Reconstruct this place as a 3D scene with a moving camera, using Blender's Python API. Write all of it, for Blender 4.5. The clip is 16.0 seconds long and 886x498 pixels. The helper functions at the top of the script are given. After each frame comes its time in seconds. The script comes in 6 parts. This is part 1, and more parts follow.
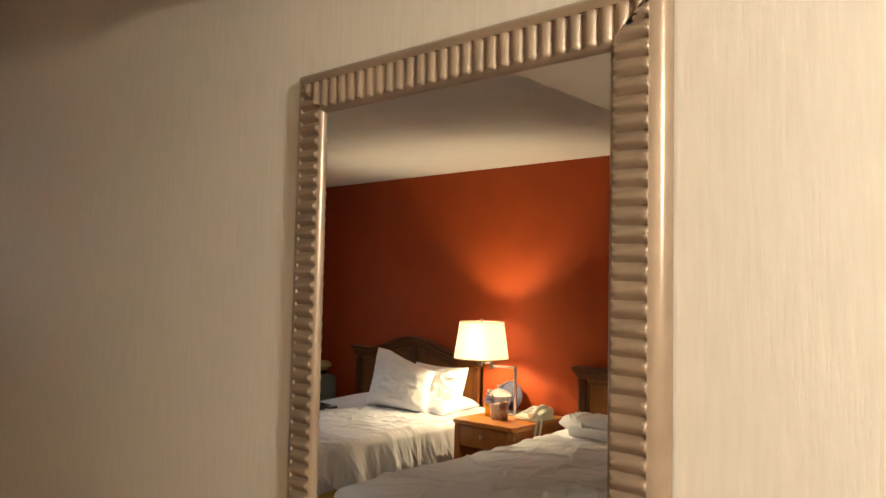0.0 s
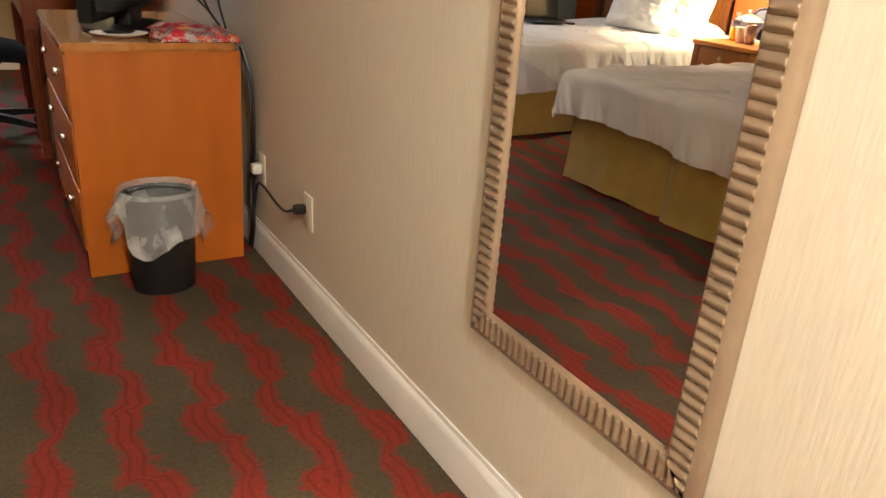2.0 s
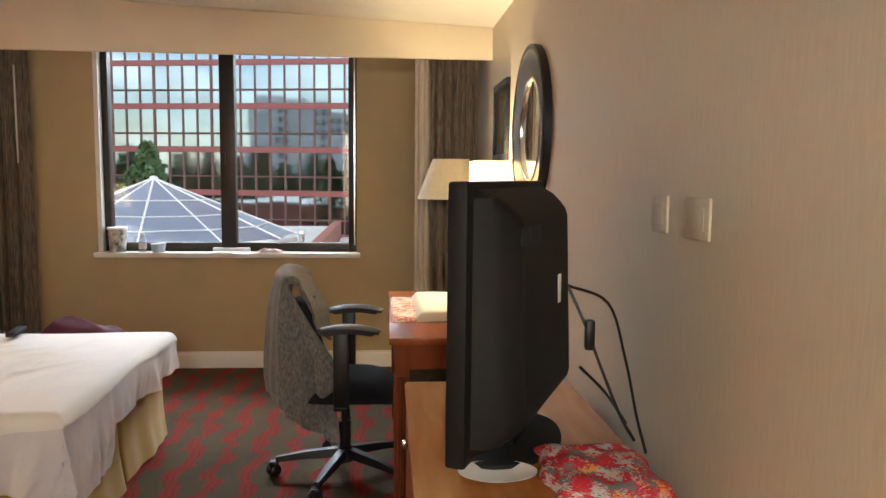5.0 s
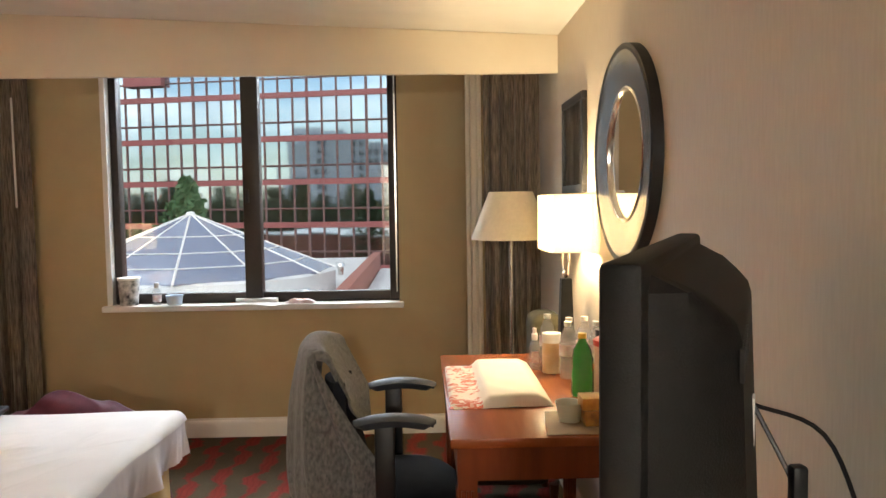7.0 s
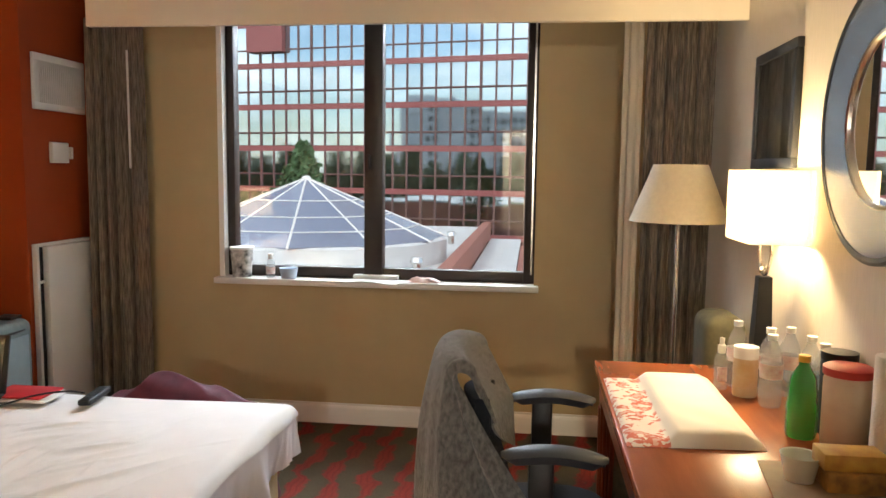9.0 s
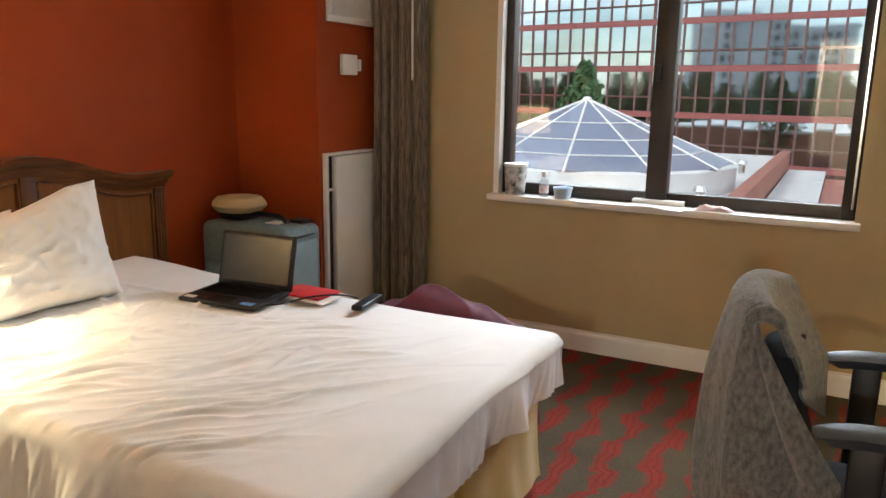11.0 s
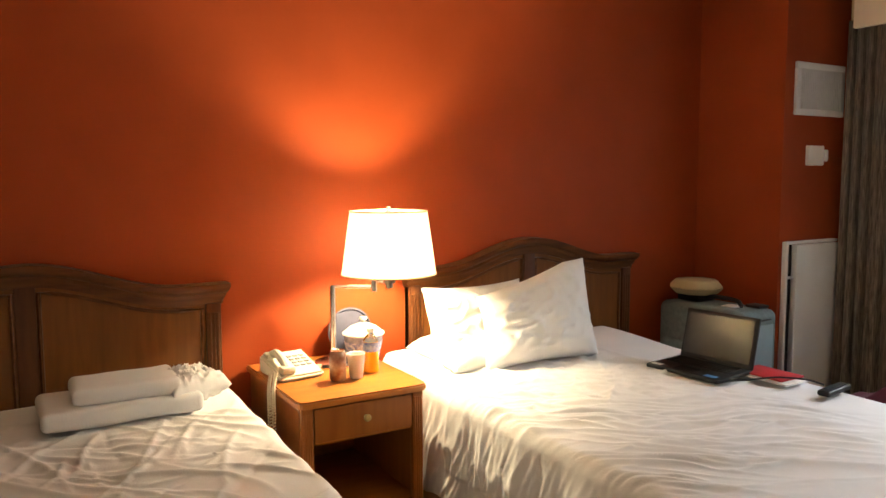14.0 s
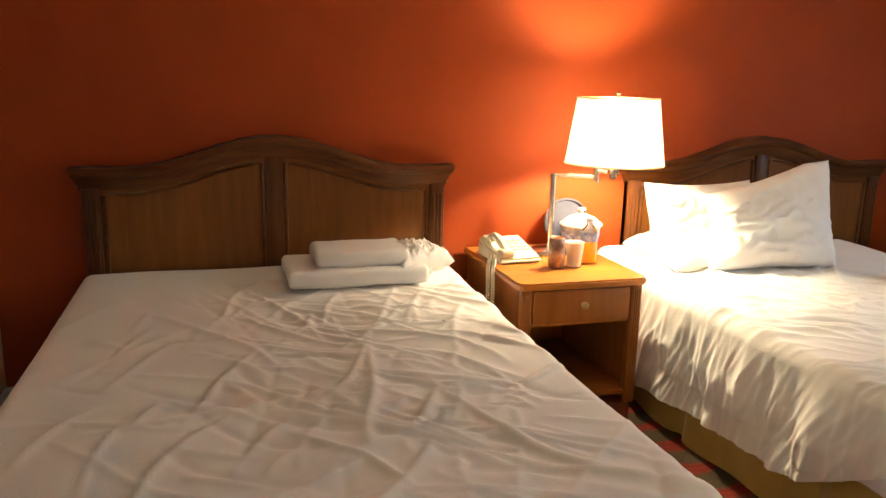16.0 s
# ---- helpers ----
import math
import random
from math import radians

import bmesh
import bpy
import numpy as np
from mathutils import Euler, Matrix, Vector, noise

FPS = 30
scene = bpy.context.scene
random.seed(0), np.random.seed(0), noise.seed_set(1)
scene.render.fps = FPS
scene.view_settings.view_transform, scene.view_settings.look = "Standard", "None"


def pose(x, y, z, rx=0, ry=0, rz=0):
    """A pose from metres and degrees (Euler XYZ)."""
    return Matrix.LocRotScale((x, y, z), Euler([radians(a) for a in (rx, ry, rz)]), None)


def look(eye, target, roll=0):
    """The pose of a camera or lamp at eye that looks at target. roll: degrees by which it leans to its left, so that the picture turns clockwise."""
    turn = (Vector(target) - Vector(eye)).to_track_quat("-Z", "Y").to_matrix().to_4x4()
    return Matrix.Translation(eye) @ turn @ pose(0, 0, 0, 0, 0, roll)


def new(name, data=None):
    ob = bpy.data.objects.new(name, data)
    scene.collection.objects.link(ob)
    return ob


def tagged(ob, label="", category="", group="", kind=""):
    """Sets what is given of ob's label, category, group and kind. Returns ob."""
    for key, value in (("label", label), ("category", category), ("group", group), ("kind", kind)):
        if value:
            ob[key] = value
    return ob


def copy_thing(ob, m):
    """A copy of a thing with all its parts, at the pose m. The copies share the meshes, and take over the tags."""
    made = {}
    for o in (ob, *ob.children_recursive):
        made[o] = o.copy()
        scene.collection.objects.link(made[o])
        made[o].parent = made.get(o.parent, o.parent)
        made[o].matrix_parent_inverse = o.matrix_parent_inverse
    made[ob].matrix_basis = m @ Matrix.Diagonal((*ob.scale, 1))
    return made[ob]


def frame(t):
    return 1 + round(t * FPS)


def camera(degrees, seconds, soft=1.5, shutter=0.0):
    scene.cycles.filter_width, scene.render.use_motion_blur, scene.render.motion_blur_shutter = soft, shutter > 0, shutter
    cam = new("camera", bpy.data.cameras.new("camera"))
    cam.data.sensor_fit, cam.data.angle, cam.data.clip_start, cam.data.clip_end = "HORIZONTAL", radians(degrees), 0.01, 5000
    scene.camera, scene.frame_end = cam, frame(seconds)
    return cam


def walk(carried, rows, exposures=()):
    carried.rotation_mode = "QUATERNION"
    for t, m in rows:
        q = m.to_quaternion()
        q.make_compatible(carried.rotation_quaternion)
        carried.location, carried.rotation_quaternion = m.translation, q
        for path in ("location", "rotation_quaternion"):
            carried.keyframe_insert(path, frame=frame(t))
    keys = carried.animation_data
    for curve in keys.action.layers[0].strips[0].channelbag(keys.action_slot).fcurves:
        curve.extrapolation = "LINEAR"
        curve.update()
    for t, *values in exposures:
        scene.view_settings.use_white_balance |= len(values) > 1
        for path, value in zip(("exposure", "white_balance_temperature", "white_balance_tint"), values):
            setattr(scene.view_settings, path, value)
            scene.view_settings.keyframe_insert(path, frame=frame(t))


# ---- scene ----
cam = camera(61.3, 16.0)
PATH = [
    (0, (-0.696, -0.696, 1.496), (0.806, 0.62, 1.603), 1.2),
    (0.5, (-0.689, -0.679, 1.412), (0.768, 0.684, 1.279), 2.5),
    (1, (-0.699, -0.704, 1.256), (0.582, 0.771, 0.825), 2.7),
    (1.5, (-0.72, -0.795, 1.15), (0.417, 0.729, 0.532), 3.5),
    (2, (-0.766, -0.887, 1.09), (0.215, 0.682, 0.33), 4.3),
    (2.5, (-0.855, -0.895, 1.138), (-0.205, 0.827, 0.357), 2.3),
    (3, (-0.769, -0.757, 1.203), (-0.494, 1.125, 0.586), 1.2),
    (3.5, (-0.695, -0.52, 1.283), (-0.508, 1.426, 0.858), -0.3),
    (4, (-0.694, -0.269, 1.335), (-0.479, 1.692, 1.007), -0.2),
    (4.5, (-0.656, -0.048, 1.363), (-0.475, 1.927, 1.103), 0.7),
    (4.7, (-0.642, 0.038, 1.373), (-0.480, 2.020, 1.146), 0.9),
    (6.8, (-0.669, 0.800, 1.448), (-0.545, 2.792, 1.310), -0.8),
    (7, (-0.691, 0.899, 1.437), (-0.64, 2.895, 1.312), -0.8),
    (7.5, (-0.766, 1.083, 1.438), (-0.799, 3.076, 1.277), -0.8),
    (8, (-0.791, 1.212, 1.433), (-0.846, 3.201, 1.23), 0.2),
    (10.3, (-0.962, 1.672, 1.461), (-1.652, 3.537, 1.247), 0.8),
    (10.5, (-0.964, 1.694, 1.455), (-1.732, 3.519, 1.171), 0.8),
    (11, (-0.943, 1.685, 1.389), (-1.851, 3.418, 0.973), 0.9),
    (11.5, (-0.944, 1.601, 1.382), (-1.991, 3.252, 0.962), 0.2),
    (12, (-0.912, 1.48, 1.408), (-2.106, 3.055, 1.1), -0.6),
    (12.5, (-0.906, 1.366, 1.403), (-2.211, 2.861, 1.149), 0.2),
    (13, (-0.868, 1.336, 1.427), (-2.312, 2.703, 1.209), -0.1),
    (13.5, (-0.861, 1.323, 1.406), (-2.442, 2.533, 1.212), 0.3),
    (14, (-0.826, 1.283, 1.402), (-2.541, 2.293, 1.212), -0.2),
    (14.5, (-0.822, 1.235, 1.392), (-2.636, 2.053, 1.201), -0.5),
    (15, (-0.834, 1.192, 1.383), (-2.699, 1.875, 1.143), -0.2),
    (15.5, (-0.888, 1.163, 1.353), (-2.764, 1.77, 1.021), 0.6),
    (16, (-0.899, 1.151, 1.306), (-2.772, 1.703, 0.874), 1.3),
]
EXPOSURES = [(0, -0.35), (0.5, -0.1), (1.0, 0.2), (1.5, 0.4), (2.0, 0.5), (2.5, 0.8), (3.0, 1.1), (3.5, 0.95), (4.5, 0.6), (7.0, 0.55),
             (8.0, 0.55), (10.5, 0.65), (11.5, 0.5), (12.5, 0.35), (14.0, 0.3), (16.0, 0.45)]
walk(cam, [(t, look(eye, target, roll)) for t, eye, target, roll in PATH], EXPOSURES)

# ---- world, sun, lamps, exposure ----
world = bpy.data.worlds.new("sky")
scene.world = world
world.use_nodes = True
wn = world.node_tree
sky = wn.nodes.new("ShaderNodeTexSky")
sky.sky_type = 'NISHITA'
sky.sun_disc = False
sky.sun_elevation, sky.sun_rotation = radians(38), radians(150)
sky.air_density, sky.dust_density = 1.0, 0.8
# broken cloud over the sky
wco, wns, wrp, wmx = wn.nodes.new("ShaderNodeTexCoord"), wn.nodes.new("ShaderNodeTexNoise"), wn.nodes.new("ShaderNodeMapRange"), wn.nodes.new("ShaderNodeMix")
wns.inputs["Scale"].default_value, wns.inputs["Detail"].default_value = 3.2, 7
wmap = wn.nodes.new("ShaderNodeMapping")
wmap.inputs["Scale"].default_value = (1, 1, 3.5)
wn.links.new(wco.outputs["Generated"], wmap.inputs[0])
wn.links.new(wmap.outputs[0], wns.inputs["Vector"])
wrp.inputs["From Min"].default_value, wrp.inputs["From Max"].default_value = 0.42, 0.62
wn.links.new(wns.outputs["Fac"], wrp.inputs["Value"])
wmx.data_type = 'RGBA'
wmx.inputs["B"].default_value = (9.0, 9.2, 9.4, 1)
wn.links.new(wrp.outputs[0], wmx.inputs["Factor"])
wn.links.new(sky.outputs[0], wmx.inputs["A"])
wn.links.new(wmx.outputs["Result"], wn.nodes["Background"].inputs[0])
wn.nodes["Background"].inputs[1].default_value = 0.15

sun = new("sun", bpy.data.lights.new("sun", 'SUN'))
sun.data.energy, sun.data.angle, sun.data.color = 1.0, radians(12), (1.0, 0.95, 0.88)
sun.matrix_world = look((-8, -14, 14), (0, 0, 0))


def bulb(name, x, y, z, watts, colour, radius=0.04):
    ob = new(name, bpy.data.lights.new(name, 'POINT'))
    ob.data.energy, ob.data.color, ob.data.shadow_soft_size = watts, colour, radius
    ob.location = (x, y, z)
    return ob


bulb("bulb_bedside", -3.600, 2.656, 1.112, 68, (1.0, 0.81, 0.50), 0.045)
bulb("bulb_desk", -0.105, 3.97, 1.345, 28, (1.0, 0.77, 0.44))
# hall light: source unseen, inferred from the beige wall brightening southward
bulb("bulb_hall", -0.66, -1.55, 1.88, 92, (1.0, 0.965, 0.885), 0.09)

# added area lamp above the window's view, lifting the sky's light through the opening
day = new("sky_light", bpy.data.lights.new("sky_light", 'AREA'))
day.data.shape, day.data.size, day.data.size_y = 'RECTANGLE', 5.0, 1.7
day.data.energy, day.data.color = 300, (0.82, 0.90, 1.0)
day.matrix_world = look((-1.7, 8.2, 3.75), (-1.9, 2.0, 0.6))


# ---- materials ----


def mat(name, a, b=None, rough=0.6, scale=8.0, bump=0.0, bscale=120.0, metal=0.0, stretch=(1, 1, 1), sheen=0.0, spec=0.5, rand=0.0):
    """Two-tone noise surface with a fine relief."""
    m = bpy.data.materials.new(name)
    m.use_nodes = True
    t = m.node_tree
    n, l = t.nodes, t.links
    p = n["Principled BSDF"]
    p.inputs["Roughness"].default_value = rough
    p.inputs["Metallic"].default_value = metal
    p.inputs["Specular IOR Level"].default_value = spec
    p.inputs["Sheen Weight"].default_value = sheen
    b = b or tuple(c * 0.8 for c in a)
    co = n.new("ShaderNodeTexCoord")
    mp = n.new("ShaderNodeMapping")
    mp.inputs["Scale"].default_value = stretch
    l.new(co.outputs["Object"], mp.inputs["Vector"])
    ns = n.new("ShaderNodeTexNoise")
    ns.inputs["Scale"].default_value, ns.inputs["Detail"].default_value = scale, 6
    l.new(mp.outputs[0], ns.inputs["Vector"])
    mx = n.new("ShaderNodeMix")
    mx.data_type = 'RGBA'
    mx.inputs["A"].default_value, mx.inputs["B"].default_value = (*a, 1), (*b, 1)
    rp = n.new("ShaderNodeValToRGB")
    rp.color_ramp.elements[0].position, rp.color_ramp.elements[1].position = 0.32, 0.68
    l.new(ns.outputs["Fac"], rp.inputs[0])
    l.new(rp.outputs[0], mx.inputs["Factor"])
    out = mx.outputs["Result"]
    if rand:
        oi = n.new("ShaderNodeObjectInfo")
        hs = n.new("ShaderNodeHueSaturation")
        mr = n.new("ShaderNodeMapRange")
        mr.inputs["To Min"].default_value, mr.inputs["To Max"].default_value = 1 - rand, 1 + rand
        l.new(oi.outputs["Random"], mr.inputs["Value"])
        l.new(mr.outputs[0], hs.inputs["Value"])
        l.new(out, hs.inputs["Color"])
        out = hs.outputs[0]
    l.new(out, p.inputs["Base Color"])
    if bump:
        n2 = n.new("ShaderNodeTexNoise")
        n2.inputs["Scale"].default_value, n2.inputs["Detail"].default_value = bscale, 3
        l.new(mp.outputs[0], n2.inputs["Vector"])
        bp = n.new("ShaderNodeBump")
        bp.inputs["Strength"].default_value, bp.inputs["Distance"].default_value = bump, 0.004
        l.new(n2.outputs["Fac"], bp.inputs["Height"])
        l.new(bp.outputs[0], p.inputs["Normal"])
    return m


def wood(name, a, b, rough=0.35, along=(1, 12, 12), scale=3.0):
    return mat(name, a, b, rough, scale, 0.08, 40, stretch=along, spec=0.28)


def glass(name, colour=(1, 1, 1), rough=0.0, ior=1.45):
    m = bpy.data.materials.new(name)
    m.use_nodes = True
    p = m.node_tree.nodes["Principled BSDF"]
    p.inputs["Base Color"].default_value = (*colour, 1)
    p.inputs["Roughness"].default_value, p.inputs["IOR"].default_value = rough, ior
    p.inputs["Transmission Weight"].default_value = 1.0
    return m


def mirror_glass(name, tint=0.9, rough=0.0):
    m = bpy.data.materials.new(name)
    m.use_nodes = True
    p = m.node_tree.nodes["Principled BSDF"]
    p.inputs["Base Color"].default_value = (tint, tint, tint, 1)
    p.inputs["Metallic"].default_value, p.inputs["Roughness"].default_value = 1.0, rough
    return m


def shade_cloth(name, colour):
    """Lamp shade cloth: lets the bulb's light through."""
    m = bpy.data.materials.new(name)
    m.use_nodes = True
    t = m.node_tree
    n, l = t.nodes, t.links
    d, tr, mx = n.new("ShaderNodeBsdfDiffuse"), n.new("ShaderNodeBsdfTranslucent"), n.new("ShaderNodeMixShader")
    d.inputs[0].default_value = tr.inputs[0].default_value = (*colour, 1)
    ns = n.new("ShaderNodeTexNoise")
    ns.inputs["Scale"].default_value = 240
    bp = n.new("ShaderNodeBump")
    bp.inputs["Strength"].default_value = 0.15
    l.new(ns.outputs["Fac"], bp.inputs["Height"])
    l.new(bp.outputs[0], d.inputs["Normal"])
    mx.inputs[0].default_value = 0.86
    l.new(d.outputs[0], mx.inputs[1])
    l.new(tr.outputs[0], mx.inputs[2])
    l.new(mx.outputs[0], n["Material Output"].inputs[0])
    return m


def carpet_material():
    """Olive-brown pile with wavy red stripes that run along y."""
    m = bpy.data.materials.new("carpet")
    m.use_nodes = True
    t = m.node_tree
    n, l = t.nodes, t.links
    p = n["Principled BSDF"]
    p.inputs["Roughness"].default_value = 0.95
    p.inputs["Specular IOR Level"].default_value = 0.15
    co = n.new("ShaderNodeTexCoord")
    sp = n.new("ShaderNodeSeparateXYZ")
    l.new(co.outputs["Object"], sp.inputs[0])

    def op(kind, a, b=None, c=None):
        q = n.new("ShaderNodeMath")
        q.operation = kind
        for i, v in enumerate((a, b, c)):
            if v is None:
                continue
            if isinstance(v, (int, float)):
                q.inputs[i].default_value = v
            else:
                l.new(v, q.inputs[i])
        return q.outputs[0]
    x, y = sp.outputs[0], sp.outputs[1]
    pitch = 0.168
    row = op('FLOOR', op('DIVIDE', x, pitch))
    wn1 = n.new("ShaderNodeTexNoise")
    wn1.inputs["Scale"].default_value, wn1.inputs["Detail"].default_value = 3.2, 3
    l.new(co.outputs["Object"], wn1.inputs["Vector"])
    jog = op('SINE', op('MULTIPLY_ADD', y, 15.0, op('MULTIPLY', wn1.outputs["Fac"], 9.0)))
    jog = op('MULTIPLY', op('MINIMUM', op('MAXIMUM', op('MULTIPLY', jog, 3.2), -1.0), 1.0), 0.021)
    jog = op('ADD', jog, op('MULTIPLY', op('SINE', op('MULTIPLY', y, 41.0)), 0.006))
    u = op('DIVIDE', op('ADD', x, jog), pitch)
    fr = op('ABSOLUTE', op('SUBTRACT', op('FRACT', u), 0.5))
    width = op('MULTIPLY_ADD', op('SINE', op('MULTIPLY_ADD', y, 22.0, op('MULTIPLY', op('FLOOR', u), 2.1))), 0.05, 0.20)
    edge = n.new("ShaderNodeMapRange")
    edge.inputs["From Min"].default_value, edge.inputs["From Max"].default_value = -0.055, 0.055
    rag = n.new("ShaderNodeTexNoise")
    rag.inputs["Scale"].default_value, rag.inputs["Detail"].default_value = 42, 5
    l.new(co.outputs["Object"], rag.inputs["Vector"])
    l.new(op('ADD', op('SUBTRACT', width, fr), op('MULTIPLY_ADD', rag.outputs["Fac"], 0.36, -0.18)), edge.inputs["Value"])
    line = n.new("ShaderNodeMapRange")
    line.inputs["From Min"].default_value, line.inputs["From Max"].default_value = 0.035, 0.015
    l.new(op('ABSOLUTE', op('SUBTRACT', fr, 0.085)), line.inputs["Value"])
    fib = n.new("ShaderNodeTexNoise")
    fib.inputs["Scale"].default_value, fib.inputs["Detail"].default_value = 90, 4
    l.new(co.outputs["Object"], fib.inputs["Vector"])
    blot = n.new("ShaderNodeTexNoise")
    blot.inputs["Scale"].default_value, blot.inputs["Detail"].default_value = 2.5, 4
    l.new(co.outputs["Object"], blot.inputs["Vector"])

    def mixc(f, a, b):
        q = n.new("ShaderNodeMix")
        q.data_type = 'RGBA'
        for k, v in (("Factor", f), ("A", a), ("B", b)):
            if isinstance(v, tuple):
                q.inputs[k].default_value = (*v, 1)
            elif isinstance(v, float):
                q.inputs[k].default_value = v
            else:
                l.new(v, q.inputs[k])
        return q.outputs["Result"]
    ground = mixc(fib.outputs["Fac"], (0.044, 0.033, 0.018), (0.098, 0.076, 0.043))
    red = mixc(fib.outputs["Fac"], (0.13, 0.015, 0.010), (0.27, 0.034, 0.023))
    red = mixc(op('MULTIPLY', line.outputs[0], 0.45), red, (0.10, 0.014, 0.010))
    col = mixc(edge.outputs[0], ground, red)
    hs = n.new("ShaderNodeHueSaturation")
    l.new(op('MULTIPLY_ADD', blot.outputs["Fac"], 1.0, 0.5), hs.inputs["Value"])
    l.new(col, hs.inputs["Color"])
    l.new(hs.outputs[0], p.inputs["Base Color"])
    bp = n.new("ShaderNodeBump")
    bp.inputs["Strength"].default_value, bp.inputs["Distance"].default_value = 0.6, 0.006
    f2 = n.new("ShaderNodeTexNoise")
    f2.inputs["Scale"].default_value = 260
    l.new(co.outputs["Object"], f2.inputs["Vector"])
    l.new(f2.outputs["Fac"], bp.inputs["Height"])
    l.new(bp.outputs[0], p.inputs["Normal"])
    return m


M_carpet = carpet_material()
M_beige = mat("beige_wallpaper", (0.64, 0.570, 0.465), (0.590, 0.522, 0.420), 0.62, 130, 0.18, 170, stretch=(1, 1, 0.10))
# window wall: browner and darker than the beige wallpaper
M_khaki = mat("khaki_tone", (0.47, 0.37, 0.205), (0.44, 0.345, 0.19), 0.7, 5, 0.1, 150)
M_red = mat("terracotta_red_paint", (0.34, 0.055, 0.011), (0.31, 0.049, 0.009), 0.62, 4, 0.12, 140, spec=0.2)
M_white = mat("white_paint", (0.80, 0.78, 0.74), (0.76, 0.74, 0.70), 0.5, 6, 0.05, 90)
M_ceil = mat("ceiling_plaster", (0.80, 0.78, 0.73), (0.76, 0.74, 0.69), 0.9, 6, 0.35, 160)
M_soffit = mat("cream_soffit_paint", (0.72, 0.65, 0.53), (0.69, 0.62, 0.50), 0.7, 5, 0.1, 150)
M_sheet = mat("white_cotton", (0.80, 0.785, 0.77), (0.76, 0.745, 0.735), 0.85, 7, 0.15, 220, sheen=0.2)
M_sheet2 = mat("lavender_white_cotton", (0.68, 0.65, 0.70), (0.64, 0.61, 0.66), 0.85, 7, 0.15, 220, sheen=0.2)
M_gold = mat("gold_satin", (0.52, 0.36, 0.085), (0.43, 0.29, 0.065), 0.42, 9, 0.1, 160, sheen=0.3)
M_dark = wood("dark_cherry_wood", (0.155, 0.055, 0.014), (0.080, 0.026, 0.008), 0.32, (12, 1.2, 12))
M_darkv = wood("dark_cherry_upright", (0.125, 0.043, 0.013), (0.080, 0.026, 0.008), 0.32, (12, 12, 1.2))
M_panel = wood("mid_brown_panel", (0.205, 0.076, 0.015), (0.150, 0.053, 0.011), 0.38, (12, 12, 1.2))
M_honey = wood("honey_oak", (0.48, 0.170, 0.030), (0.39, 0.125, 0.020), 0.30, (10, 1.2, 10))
M_lacquer = mat("lacquered_oak", (0.46, 0.185, 0.045), (0.38, 0.14, 0.030), 0.16, 3.0, 0.04, 40, stretch=(10, 1.2, 10), spec=0.6)
# a darker tone of honey_oak, for sides, posts and drawer
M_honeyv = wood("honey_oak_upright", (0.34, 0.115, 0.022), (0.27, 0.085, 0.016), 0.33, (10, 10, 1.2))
M_orange = wood("orange_oak_veneer", (0.46, 0.125, 0.014), (0.39, 0.100, 0.011), 0.38, (6, 6, 0.9), 2.0)
M_cherry = wood("cherry_wood", (0.36, 0.105, 0.032), (0.28, 0.075, 0.024), 0.27, (8, 1.0, 8))
M_cherryd = wood("cherry_wood_frame", (0.22, 0.058, 0.022), (0.16, 0.040, 0.016), 0.3, (10, 10, 1))
M_gap = mat("dark_gap", (0.012, 0.010, 0.010), None, 0.8)
M_black = mat("black_plastic", (0.010, 0.010, 0.011), (0.006, 0.006, 0.007), 0.42, 20, 0.1, 300)
M_tv = mat("tv_back_plastic", (0.007, 0.007, 0.007), (0.005, 0.005, 0.005), 0.6, 30, 0.2, 400, spec=0.25)
M_fabric = mat("charcoal_fabric", (0.012, 0.015, 0.022), (0.008, 0.010, 0.015), 0.9, 60, 0.4, 500, sheen=0.05)
M_arm = mat("arm_pad_rubber", (0.05, 0.06, 0.075), (0.04, 0.05, 0.062), 0.45, 30)
M_bronze = mat("dark_bronze_frame", (0.030, 0.019, 0.015), (0.022, 0.014, 0.011), 0.4, 20, metal=0.2)
M_chrome = mat("brushed_steel", (0.72, 0.70, 0.66), (0.64, 0.62, 0.58), 0.22, 30, metal=1.0)
M_brass = mat("aged_brass", (0.60, 0.45, 0.22), (0.50, 0.36, 0.17), 0.3, 30, metal=1.0)
M_frame = mat("champagne_frame", (0.33, 0.235, 0.155), (0.25, 0.175, 0.115), 0.30, 12, 0.08, 60, metal=0.35)
M_mirror = mirror_glass("mirror")
M_pewter = mat("pewter_lacquer", (0.22, 0.25, 0.30), (0.17, 0.19, 0.23), 0.26, 6, metal=0.75)
M_glass = glass("window_glass", (0.96, 0.98, 0.98))
M_shade = shade_cloth("cream_shade_cloth", (0.94, 0.89, 0.79))
M_shadecold = mat("linen_shade", (0.70, 0.64, 0.50), (0.65, 0.59, 0.46), 0.8, 60, 0.2, 300)
M_curtain = mat("taupe_curtain", (0.075, 0.056, 0.040), (0.27, 0.22, 0.17), 0.7, 14, 0.25, 200, stretch=(12, 12, 0.9), sheen=0.2)
M_sheer = mat("cream_lining", (0.62, 0.57, 0.48), (0.55, 0.50, 0.42), 0.8, 12, 0.1, 200, stretch=(6, 6, 0.4))
M_grey = mat("grey_plush", (0.20, 0.20, 0.195), (0.085, 0.085, 0.085), 0.95, 90, 0.9, 300, sheen=0.35, stretch=(1, 1, 0.6))
M_burgundy = mat("burgundy_throw", (0.105, 0.012, 0.028), (0.070, 0.007, 0.018), 0.8, 20, 0.3, 250)

# ---- building helpers ----
ORG = {}


